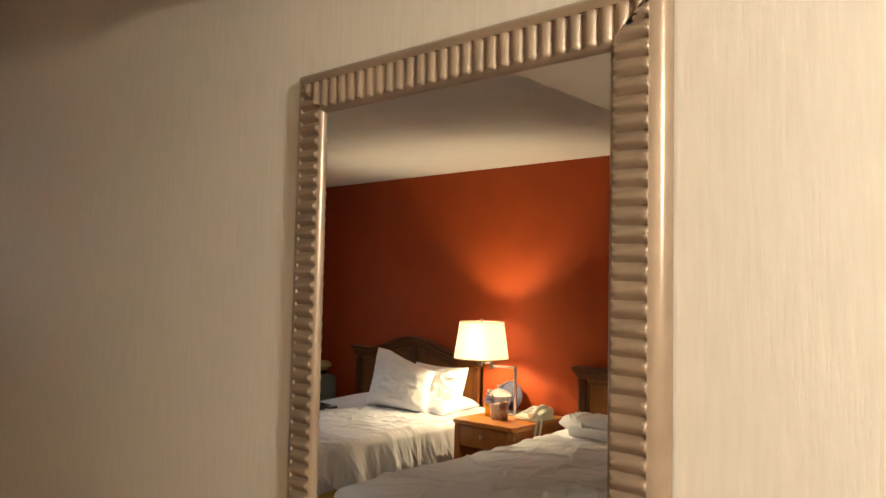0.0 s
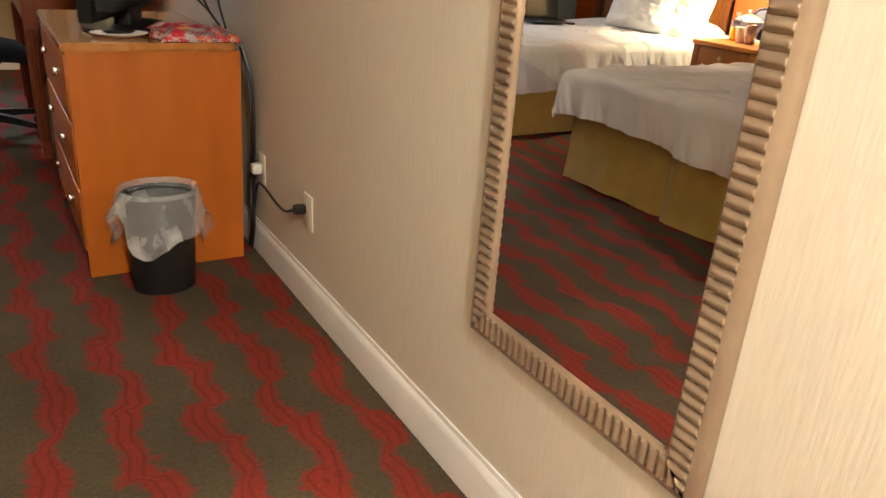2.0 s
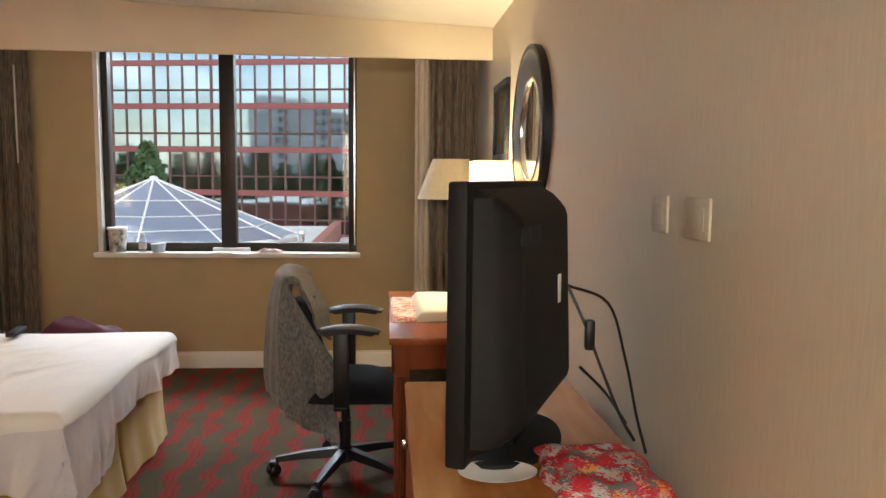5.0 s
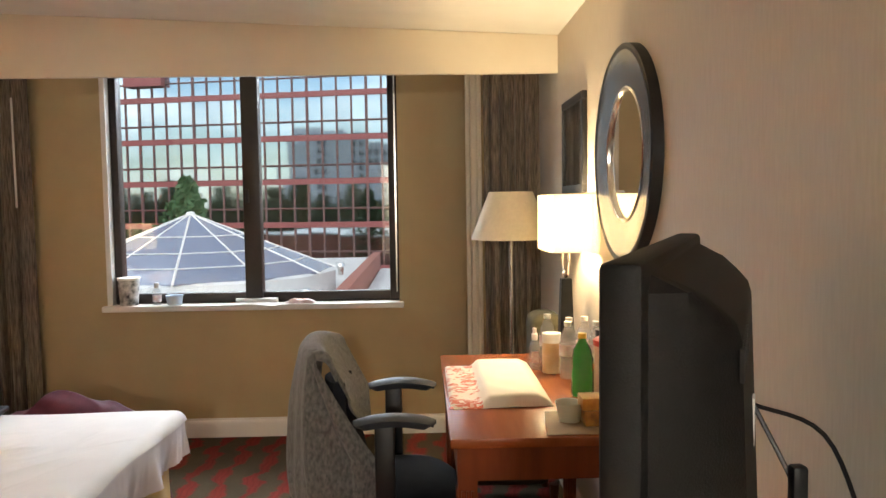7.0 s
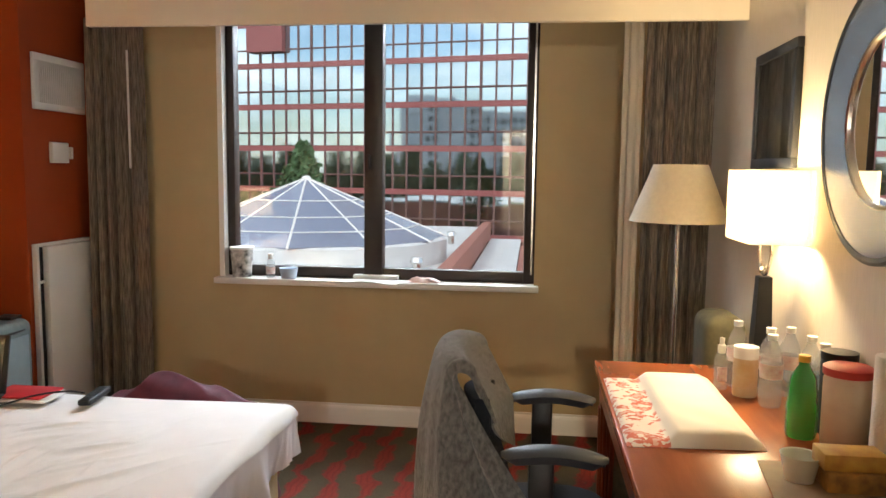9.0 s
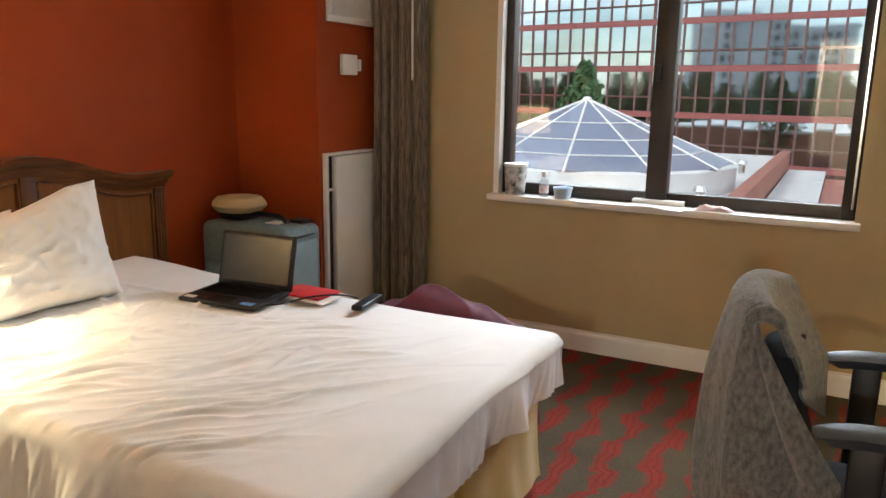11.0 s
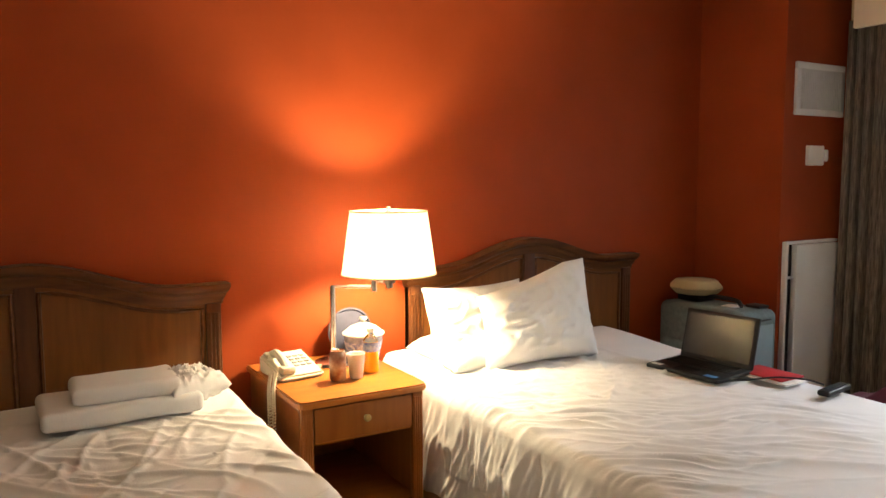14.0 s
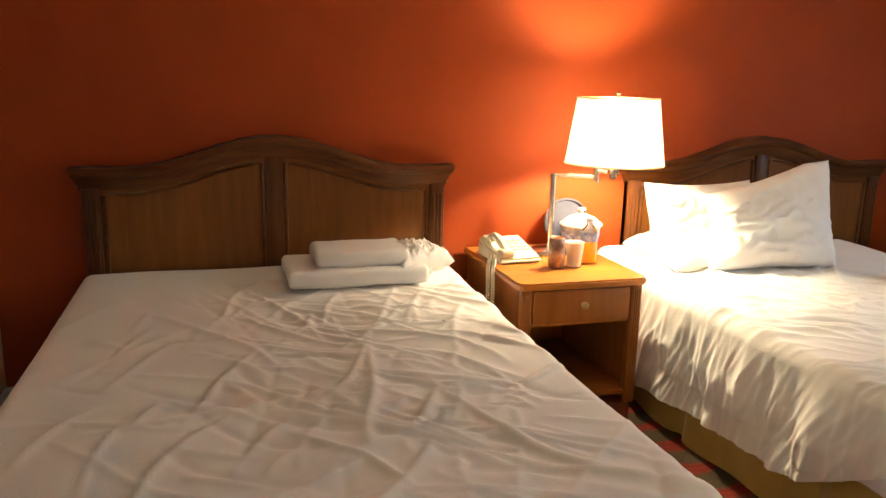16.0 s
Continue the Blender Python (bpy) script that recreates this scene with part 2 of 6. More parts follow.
def thing(name, label, category, loc=(0, 0, 0), group="", kind=""):
    ob = new(name)
    ob.location = loc
    ORG[ob] = Vector(loc)
    return tagged(ob, label, category, group, kind)


def part(name, bm, material, parent=None, label="", smooth=35):
    """Links a bmesh as one mesh object, under a thing or a part."""
    if parent is not None:
        bmesh.ops.translate(bm, verts=bm.verts, vec=-ORG[parent])
    bmesh.ops.recalc_face_normals(bm, faces=bm.faces)
    me = bpy.data.meshes.new(name)
    bm.to_mesh(me)
    bm.free()
    for q in (material if isinstance(material, (list, tuple)) else [material]):
        me.materials.append(q)
    if smooth:
        for f in me.polygons:
            f.use_smooth = True
        me.set_sharp_from_angle(angle=radians(smooth))
    ob = new(name, me)
    if parent is not None:
        ob.parent = parent
        ORG[ob] = ORG[parent]
    else:
        ORG[ob] = Vector((0, 0, 0))
    if label:
        ob["label"] = label
    return ob


def solo(name, bm, material, label, category, group="", kind="", smooth=35):
    return tagged(part(name, bm, material, None, "", smooth), label, category, group, kind)


def bx(x0, x1, y0, y1, z0, z1, bev=0.0, bm=None, seg=2):
    bm = bm or bmesh.new()
    r = bmesh.ops.create_cube(bm, size=1)
    for v in r["verts"]:
        v.co = Vector(((x0 + x1) / 2 + v.co.x * (x1 - x0), (y0 + y1) / 2 + v.co.y * (y1 - y0), (z0 + z1) / 2 + v.co.z * (z1 - z0)))
    if bev:
        es = list({e for v in r["verts"] for e in v.link_edges})
        bmesh.ops.bevel(bm, geom=es, offset=bev, segments=seg, affect='EDGES', profile=0.5)
    return bm


def lathe(prof, cx=0, cy=0, seg=24, bm=None, sx=1.0, sy=1.0):
    """A turned body from (radius, height) pairs."""
    bm = bm or bmesh.new()
    rings = []
    for r, z in prof:
        if r < 1e-5:
            rings.append([bm.verts.new((cx, cy, z))])
        else:
            rings.append([bm.verts.new((cx + sx * r * math.cos(2 * math.pi * i / seg), cy + sy * r * math.sin(2 * math.pi * i / seg), z)) for i in range(seg)])
    for a, b in zip(rings, rings[1:]):
        for i in range(seg):
            j = (i + 1) % seg
            if len(a) == 1 and len(b) == 1:
                continue
            if len(a) == 1:
                bm.faces.new((a[0], b[i], b[j]))
            elif len(b) == 1:
                bm.faces.new((a[i], a[j], b[0]))
            else:
                bm.faces.new((a[i], a[j], b[j], b[i]))
    return bm


def tube(pts, r, seg=8, bm=None):
    bm = bm or bmesh.new()
    pts = [Vector(p) for p in pts]
    rings = []
    for i, p in enumerate(pts):
        d = (pts[min(i + 1, len(pts) - 1)] - pts[max(i - 1, 0)]).normalized()
        a = d.orthogonal().normalized() if i == 0 else (a - d * a.dot(d)).normalized()
        b = d.cross(a)
        rings.append([bm.verts.new(p + r * (math.cos(2 * math.pi * k / seg) * a + math.sin(2 * math.pi * k / seg) * b)) for k in range(seg)])
    for a1, b1 in zip(rings, rings[1:]):
        for k in range(seg):
            j = (k + 1) % seg
            bm.faces.new((a1[k], a1[j], b1[j], b1[k]))
    bm.faces.new(rings[0][::-1])
    bm.faces.new(rings[-1])
    return bm


def curve(pts, n=8):
    """Points of a smooth line through pts."""
    pts = [Vector(p) for p in pts]
    ext = [2 * pts[0] - pts[1]] + pts + [2 * pts[-1] - pts[-2]]
    out = []
    for i in range(1, len(ext) - 2):
        p0, p1, p2, p3 = ext[i - 1:i + 3]
        for k in range(n):
            t = k / n
            out.append(0.5 * ((2 * p1) + (p2 - p0) * t + (2 * p0 - 5 * p1 + 4 * p2 - p3) * t * t + (3 * p1 - p0 - 3 * p2 + p3) * t ** 3))
    out.append(pts[-1])
    return out


def prism(poly, axis, a, b, bm=None):
    """Extrudes a closed outline. axis 'x': outline is (y, z); 'y': (x, z); 'z': (x, y)."""
    bm = bm or bmesh.new()
    put = {'x': lambda p, c: (c, p[0], p[1]), 'y': lambda p, c: (p[0], c, p[1]), 'z': lambda p, c: (p[0], p[1], c)}[axis]
    lo = [bm.verts.new(put(p, a)) for p in poly]
    hi = [bm.verts.new(put(p, b)) for p in poly]
    bm.faces.new(lo[::-1])
    bm.faces.new(hi)
    for i in range(len(poly)):
        j = (i + 1) % len(poly)
        bm.faces.new((lo[i], lo[j], hi[j], hi[i]))
    return bm


def sheet_grid(nu, nv, f, bm=None, thick=0.0):
    """A cloth from a function of two numbers in 0..1; thick folds it into a closed shell."""
    bm = bm or bmesh.new()
    g = [[bm.verts.new(f(i / nu, j / nv)) for j in range(nv + 1)] for i in range(nu + 1)]
    for i in range(nu):
        for j in range(nv):
            bm.faces.new((g[i][j], g[i + 1][j], g[i + 1][j + 1], g[i][j + 1]))
    if thick:                                           # a second layer, closed along the four edges
        bm.normal_update()
        h = [[bm.verts.new(v.co - v.normal * thick) for v in row] for row in g]
        for i in range(nu):
            for j in range(nv):
                bm.faces.new((h[i][j], h[i][j + 1], h[i + 1][j + 1], h[i + 1][j]))
        for i in range(nu):
            for j in (0, nv):
                bm.faces.new((g[i][j], h[i][j], h[i + 1][j], g[i + 1][j]))
        for j in range(nv):
            for i in (0, nu):
                bm.faces.new((g[i][j], g[i][j + 1], h[i][j + 1], h[i][j]))
    return bm


def structure(name, bm, material, label="", category="", smooth=0):
    return tagged(part(name, bm, material, None, label, smooth), "", category, "", "structure")


# ---- the setting ----
XW, YW, ZC = -3.97, 5.50, 2.60          # red wall, window wall, top of the walls
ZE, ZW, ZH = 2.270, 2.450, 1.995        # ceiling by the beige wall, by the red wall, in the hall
XC, YC0 = -3.40, 4.93                  # face and near side of the red column
YS, ZS = 4.70, 2.080                   # front and underside of the soffit
XP, YP = -1.25, 0.305                    # corner of the hall partition
YB = -3.0
WX0, WX1, WZ0, WZ1 = -2.63, -0.845, 0.832, 2.284

structure("floor", bx(XW - 0.1, 0.1, YB - 0.1, YW + 0.1, -0.10, 0.0), M_carpet, "olive-brown carpet with wavy red stripes", "carpet")
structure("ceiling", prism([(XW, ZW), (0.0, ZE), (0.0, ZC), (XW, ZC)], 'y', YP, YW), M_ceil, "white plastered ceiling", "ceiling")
structure("ceiling_hall", bx(XP, 0.0, YB, YP - 0.001, ZH, ZC), M_soffit, "dropped cream ceiling over the hall", "ceiling")
structure("wall_east", bx(0.0, 0.1, YB - 0.1, YW + 0.15, 0, ZC), M_beige, "beige textured wallpaper wall", "wall")
structure("wall_west", bx(XW - 0.1, XW, YP - 0.1, YW + 0.15, 0, ZC), M_red, "terracotta red painted wall", "wall")
structure("wall_column", bx(XW, XC, YC0, YW, 0, ZC), M_red, "terracotta red painted column", "wall")
structure("wall_partition", bx(XW, XP, YP - 0.12, YP, 0, ZC), M_beige, "beige wallpaper partition wall", "wall")
structure("wall_hall", bx(XP - 0.12, XP, YB, YP - 0.122, 0, ZC), M_beige, "beige wallpaper hall wall", "wall")
structure("wall_south", bx(XP - 0.12, 0.0, YB - 0.1, YB, 0, ZC), M_beige, "beige wallpaper wall at the hall's end", "wall")

# window wall in three pieces round the opening
wb = bx(XC, WX0, YW, YW + 0.22, 0, ZC)
bx(WX1, 0.0, YW, YW + 0.22, 0, ZC, bm=wb)
bx(WX0, WX1, YW, YW + 0.22, 0, WZ0 - 0.035, bm=wb)
bx(WX0, WX1, YW, YW + 0.22, WZ1, ZC, bm=wb)
structure("wall_north", wb, M_khaki, "khaki wall round the window", "wall")
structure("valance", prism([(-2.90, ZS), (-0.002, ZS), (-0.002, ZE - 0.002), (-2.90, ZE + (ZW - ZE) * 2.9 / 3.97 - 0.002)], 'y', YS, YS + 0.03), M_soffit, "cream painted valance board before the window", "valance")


def baseboard(name, axis, c, a, b, side):
    prof = [(0, 0), (0.014, 0), (0.014, 0.085), (0.010, 0.100), (0.005, 0.106), (0.004, 0.118), (0, 0.118)]
    if axis == 'y':
        bm = prism([(c + side * d, z + 0.001) for d, z in prof], 'y', a, b)
    else:
        bm = prism([(c + side * d, z + 0.001) for d, z in prof], 'x', a, b)
    return structure(name, bm, M_white, "white moulded baseboard", "baseboard", 30)


baseboard("baseboard", 'y', 0.0, YB, YW, -1)
baseboard("baseboard", 'x', YW, XC, 0.0, -1)
baseboard("baseboard", 'y', XW, YP, YC0, 1)
baseboard("baseboard", 'x', YP, XW, XP, 1)
baseboard("baseboard", 'y', XP, YB, YP, 1)


def window_unit():
    w = tagged(thing("window_1", "dark bronze two-pane window with white reveal", "window", (WX0, YW, WZ0)), kind="structure")
    y0, y1 = YW + 0.05, YW + 0.13
    xm = (WX0 + WX1) / 2 - 0.01
    for x0, x1, z0, z1 in ((WX0 + 0.03, WX0 + 0.075, WZ0, WZ1), (WX1 - 0.06, WX1, WZ0, WZ1)):
        part("jamb", bx(x0, x1, y0, y1, z0, z1, 0.004), M_bronze, w)
    part("mullion", bx(xm - 0.052, xm + 0.052, y0 - 0.012, y1, WZ0, WZ1, 0.006), M_bronze, w)
    part("sash_rail", bx(WX0 + 0.075, xm - 0.052, y0 + 0.01, y1 - 0.01, WZ0, WZ0 + 0.062, 0.005), M_bronze, w)
    part("sash_rail", bx(xm + 0.052, WX1 - 0.06, y0 + 0.01, y1 - 0.01, WZ0, WZ0 + 0.062, 0.005), M_bronze, w)
    part("head_rail", bx(WX0 + 0.075, WX1 - 0.06, y0 + 0.01, y1 - 0.01, WZ1 - 0.016, WZ1, 0.003), M_bronze, w)
    part("latch", bx(xm - 0.03, xm - 0.012, y0 - 0.04, y0 - 0.012, 1.45, 1.53, 0.004), M_black, w)
    part("reveal", bx(WX0, WX0 + 0.03, YW - 0.004, y1, WZ0, WZ1), M_white, w, "white painted reveal")
    part("track", bx(WX1 - 0.022, WX1 - 0.012, y0 - 0.004, y0 + 0.004, WZ0 + 0.05, WZ1), M_chrome, w, "bare aluminium track")
    for x0, x1 in ((WX0 + 0.07, xm - 0.05), (xm + 0.05, WX1 - 0.058)):
        for d in (0.026, 0.052):                        # double glazing
            p = part("pane", bx(x0, x1, y0 + d, y0 + d + 0.004, WZ0 + 0.05, WZ1 - 0.012), M_glass, w)
            p.visible_shadow = False
    part("window_sill", bx(WX0 - 0.02, WX1 + 0.025, YW - 0.05, YW + 0.15, WZ0 - 0.036, WZ0 - 0.001, 0.006), M_white, w, "white painted sill")


window_unit()


def curtain(name, pts, z0, z1, amp, folds, material, label):
    """A hanging cloth along a line, gathered in folds."""
    line = curve([(p[0], p[1], 0) for p in pts], 10)
    n = len(line) - 1

    def f(u, v):
        k = min(int(u * n), n - 1)
        p = line[k].lerp(line[k + 1], u * n - k)
        d = (line[k + 1] - line[k]).normalized()
        nrm = Vector((d.y, -d.x, 0))
        w = math.sin(2 * math.pi * folds * u + 1.3 * math.sin(3 * u + v)) + 0.35 * math.sin(2 * math.pi * folds * 2.3 * u + 2)
        q = p + nrm * (amp * w * (0.55 + 0.45 * v))
        return (q.x, q.y, z1 + (z0 - z1) * v)
    return solo(name, sheet_grid(folds * 12, 14, f, thick=0.004), material, label, "curtain", "window curtains", smooth=60)


curtain("curtain", [(-3.345, 5.40), (-3.20, 5.42), (-3.02, 5.43)], 0.03, 2.26, 0.026, 5, M_curtain, "dark taupe patterned curtain gathered beside the red column")
curtain("curtain", [(-0.35, 5.10), (-0.19, 5.11), (-0.045, 5.05)], 0.03, 2.26, 0.028, 5, M_curtain, "dark taupe patterned curtain gathered in the corner")
curtain("curtain", [(-0.445, 5.15), (-0.405, 5.14), (-0.36, 5.12)], 0.03, 2.26, 0.012, 2, M_sheer, "cream lining edge beside the taupe curtain")
part_rod = solo("curtain_wand", tube([(-3.085, 5.37, 2.08), (-3.08, 5.365, 1.44)], 0.006), M_white, "thin white curtain pull wand", "wand")

# ---- beds ----


def fold(s, r):
    """How far out and down cloth lies that runs s past an edge of radius r."""
    if s <= 0:
        return 0.0, 0.0
    q = r * math.pi / 2
    if s < q:
        return r * math.sin(s / r), r * (1 - math.cos(s / r))
    return r, r + s - q


def creases(seed, n, x0, x1, y0, y1, turns, spread, amp):
    """Loose cloth folds: bowed ridges as rows of numbers for numpy."""
    rng = random.Random(seed)
    rows = []
    for _ in range(n):
        s = rng.random() ** 1.6
        rows.append((rng.uniform(x0, x1), rng.uniform(y0, y1), rng.choice(turns) + rng.gauss(0, spread), 0.07 + 0.40 * s,
                     rng.gauss(0, 0.45), 0.007 + 0.011 * rng.random(), amp * rng.uniform(0.35, 1.0) * rng.choice((1, 1, -0.6))))
    return np.array(rows).T


def bed_linen(name, y0, y1, xh, xf, top, hem, seed, material, label, folds, rise=0.0, ripple=0.0):
    """A sheet that lies on a mattress and hangs over its foot and sides; hem(side, k) is its drop."""
    w, ln, r = (y1 - y0) / 2, xf - xh, 0.05
    yc = (y0 + y1) / 2
    if folds is not None:
        fc, fs = np.cos(folds[2]), np.sin(folds[2])

    def f(u, v):
        k = (v - 0.5) * 2
        d_side = hem("near" if k < 0 else "far", u)
        d_foot = hem("foot", v)
        a = u * (ln + d_foot)
        b = k * (w + d_side)
        ox, dx = fold(a - ln, r)
        oy, dy = fold(abs(b) - w, r)
        x = xh + min(a, ln) + ox
        y = yc + math.copysign(min(abs(b), w) + oy, b)
        drop = max(dx, dy)
        z = top - drop
        soft = max(0.0, 1 - drop / 0.06)
        n1 = noise.noise(Vector((x * 1.7 + y * 1.1, y * 2.1 - x * 0.8, seed)))
        tot = 0.0
        if drop < 0.30 and folds is not None:
            wx, wy = x + 0.05 * noise.noise(Vector((x * 3, y * 3, seed + 2))), y + 0.05 * noise.noise(Vector((x * 3, y * 3, seed + 8)))
            p = (wx - folds[0]) * fc + (wy - folds[1]) * fs
            q = (wy - folds[1]) * fc - (wx - folds[0]) * fs - folds[4] * p * p
            e = np.clip(1 - (p / folds[3]) ** 2, 0, 1)
            g = folds[6] * e * np.exp(-np.sqrt(q * q + 6e-6) / folds[5])
            tot = 1.25 * float(g.max() + g.min()) + 0.25 * float(g.sum())
            tot = max(-0.012, min(0.030, tot))
            if ripple:
                far = max(0.0, min(1.0, (-1.95 - x) / 0.35)) * max(0.0, min(1.0, (3.85 - y) / 0.35))
                for k2, (ang, f1, f2, amp) in enumerate(((-0.55, 0.9, 9.0, 0.012), (-0.35, 1.2, 14.0, 0.011), (-0.75, 1.5, 21.0, 0.008))):
                    c, s = math.cos(ang), math.sin(ang)
                    m = max(0.0, min(1.0, 0.45 + 2.2 * noise.noise(Vector((x * 1.4 + k2 * 7, y * 1.4, seed + 7)))))
                    tot += far * ripple * m * amp * (1 - abs(noise.noise(Vector(((wx * c + wy * s) * f2, (wy * c - wx * s) * f1, seed + 3 * k2))))) ** 9
        z += soft * (0.010 * n1 + tot)
        z += soft * rise * math.exp(-((x - xh) / 0.45) ** 2)
        hang = max(0.0, min(1.0, (drop - 0.02) / 0.20))
        if hang > 0:
            t = y if dx >= dy else x
            g = noise.noise(Vector((t * 5.5, drop * 1.2, seed + 20))) * 0.050 + noise.noise(Vector((t * 13.0 + drop * 2, drop * 2.5, seed + 30))) * 0.026
            g += 0.010 * (1 - abs(noise.noise(Vector((t * 22 + drop * 9, drop * 5, seed + 40))))) ** 5
            if dx >= dy:
                x += hang * (g + 0.018 + tot * 0.7)
            else:
                y += math.copysign(hang * (g + 0.018 + tot * 0.7), b)
        return (x, y, max(z, 0.03))
    return solo(name, sheet_grid(290, 220, f, thick=0.003), material, label, "bed sheet", "white bed sheets", smooth=80)


def skirt_panel(x0, y0, x1, y1, z0, z1, seed, pleats):
    d = Vector((x1 - x0, y1 - y0, 0))
    n = Vector((d.y, -d.x, 0)).normalized()

    def f(u, v):
        pl = sum(math.exp(-((u - q) / 0.018) ** 2) for q in pleats)
        w = (0.010 * math.sin(u * 17 + seed) + 0.005 * math.sin(u * 41 + 2 * seed) - 0.035 * pl) * (0.25 + 0.75 * v) + 0.030 * v * v
        q = Vector((x0, y0, 0)) + d * u + n * w
        return (q.x, q.y, z1 + (z0 + 0.006 * math.sin(u * 9 + seed) - z1) * v)
    return sheet_grid(90, 10, f, thick=0.004)


def headboard(bed, y0, y1):
    yc, hw, xb = (y0 + y1) / 2, (y1 - y0) / 2, XW + 0.012
    pw = hw - 0.035                                    # width inside the crown's overhang

    def top(y):
        q = min(1.0, abs(y - yc) / (hw * 0.74))
        return 0.955 + 0.118 * (0.5 + 0.5 * math.cos(math.pi * q))
    ys = [yc - pw + 2 * pw * i / 40 for i in range(41)]
    board = [(yc - pw, 0.28), (yc + pw, 0.28)] + [(y, top(y) - 0.02) for y in reversed(ys)]
    hb = part("headboard", prism(board, 'x', xb, xb + 0.035), M_panel, bed, "dark-stained wooden headboard with serpentine crown")
    # crown: a moulded section swept along the curved top
    sec = [(0.0, -0.065), (0.046, -0.065), (0.050, -0.045), (0.058, -0.036), (0.060, -0.020), (0.078, -0.008), (0.084, 0.006), (0.084, 0.020), (0.0, 0.020)]
    bm = bmesh.new()
    rings = []
    for i in range(61):
        y = yc - hw + 2 * hw * i / 60
        rings.append([bm.verts.new((xb + a, y, top(y) + b)) for a, b in sec])
    for a, b in zip(rings, rings[1:]):
        for k in range(len(sec)):
            j = (k + 1) % len(sec)
            bm.faces.new((a[k], b[k], b[j], a[j]))
    bm.faces.new(rings[0])
    bm.faces.new(rings[-1][::-1])
    for v in bm.verts:                                  # the ends taper in below the lip
        e = hw - abs(v.co.y - yc)
        if e < 0.002:
            low = min(1.0, max(0.0, (top(v.co.y) + 0.005 - v.co.z) / 0.07))
            v.co.y += math.copysign(0.032 * low, yc - v.co.y)
    part("crown", bm, M_dark, hb)
    for s in (-1, 1):
        a = yc + s * (pw - 0.03)
        pm = bx(xb, xb + 0.052, a - 0.03, a + 0.03, 0.20, top(a) - 0.06, 0.004)
        for k in range(3):
            c = a - 0.016 + 0.016 * k
            bx(xb + 0.05, xb + 0.057, c - 0.005, c + 0.005, 0.45, top(a) - 0.10, 0.003, bm=pm)
        part("post", pm, M_darkv, hb)
    part("stile", bx(xb + 0.03, xb + 0.045, yc - 0.035, yc + 0.035, 0.28, top(yc) - 0.06, 0.003), M_darkv, hb)
    for s in (-1, 1):                                   # beads round the two panels
        a, b = yc + s * 0.045, yc + s * (pw - 0.075)
        lo, hi = min(a, b), max(a, b)
        path = [(xb + 0.038, lo, 0.30)] + [(xb + 0.038, lo + (hi - lo) * i / 16, top(lo + (hi - lo) * i / 16) - 0.085) for i in range(17)] + [(xb + 0.038, hi, 0.30)]
        part("bead", tube(path, 0.008, 6), M_dark, hb)
    return hb


def bed(label, y0, y1, h0, h1, xf, top):
    b = thing("bed", label, "bed", (-2.8, (y0 + y1) / 2, 0), "two hotel beds")
    xh = XW + 0.09
    part("mattress", bx(xh, xf, y0, y1, 0.30, top - 0.016, 0.05, seg=4), M_sheet2, b)
    part("box_spring", bx(xh, xf - 0.02, y0 + 0.02, y1 - 0.02, 0.06, 0.298, 0.01), M_gold, b)
    part("bed_skirt", skirt_panel(xf - 0.01, y0, xf - 0.01, y1, 0.008, 0.33, 1.0, (0.5,)), M_gold, b, "gold satin pleated bed skirt")
    part("bed_skirt", skirt_panel(xh, y0 + 0.01, xf - 0.012, y0 + 0.01, 0.008, 0.33, 2.0, (0.33, 0.66)), M_gold, b, "gold satin pleated bed skirt")
    part("bed_skirt", skirt_panel(xf - 0.012, y1 - 0.01, xh, y1 - 0.01, 0.008, 0.33, 3.0, (0.33, 0.66)), M_gold, b, "gold satin pleated bed skirt")
    headboard(b, h0, h1)
    return b


B1, B2 = (0.66, 2.00), (2.80, 4.10)
TOP = 0.555
bed("double bed with gold skirt and wooden headboard, made with rumpled sheet", B1[0], B1[1], 0.60, 2.072, -1.78, TOP)
bed("double bed with gold skirt and wooden headboard, unmade beside the window", B2[0], B2[1], 2.879, 4.365, -1.80, TOP)


def hem1(side, k):
    return {"foot": 0.26 + 0.03 * math.sin(7 * k), "near": 0.27 + 0.02 * math.sin(5 * k), "far": 0.29 + 0.02 * math.sin(6 * k)}[side]


def hem2(side, k):
    if side == "foot":
        return 0.07 + 0.012 * math.sin(9 * k)
    if side == "near":
        q = max(0.0, min(1.0, (k - 0.55) / 0.38))
        return 0.44 + 0.02 * math.sin(9 * k) - 0.37 * q * q * (3 - 2 * q)
    return 0.20


def hem_under(side, k):
    if side == "foot":
        return 0.37 if k < 0.34 else 0.37 - 0.15 * min(1.0, (k - 0.34) / 0.05)
    return {"near": 0.31 + 0.02 * math.sin(8 * k), "far": 0.22}[side]


bed_linen("bed_sheet", B1[0], B1[1], XW + 0.085, -1.775, TOP, hem1, 2.0, M_sheet, "white cotton sheet, rumpled, on the made bed", np.hstack((creases(11, 150, -3.55, -1.9, 1.1, 2.0, (1.0, 1.0, 0.75, -0.5), 0.30, 0.014), creases(13, 60, -3.4, -1.85, 0.7, 1.9, (1.0, -0.5), 0.2, 0.011))), 0.02)
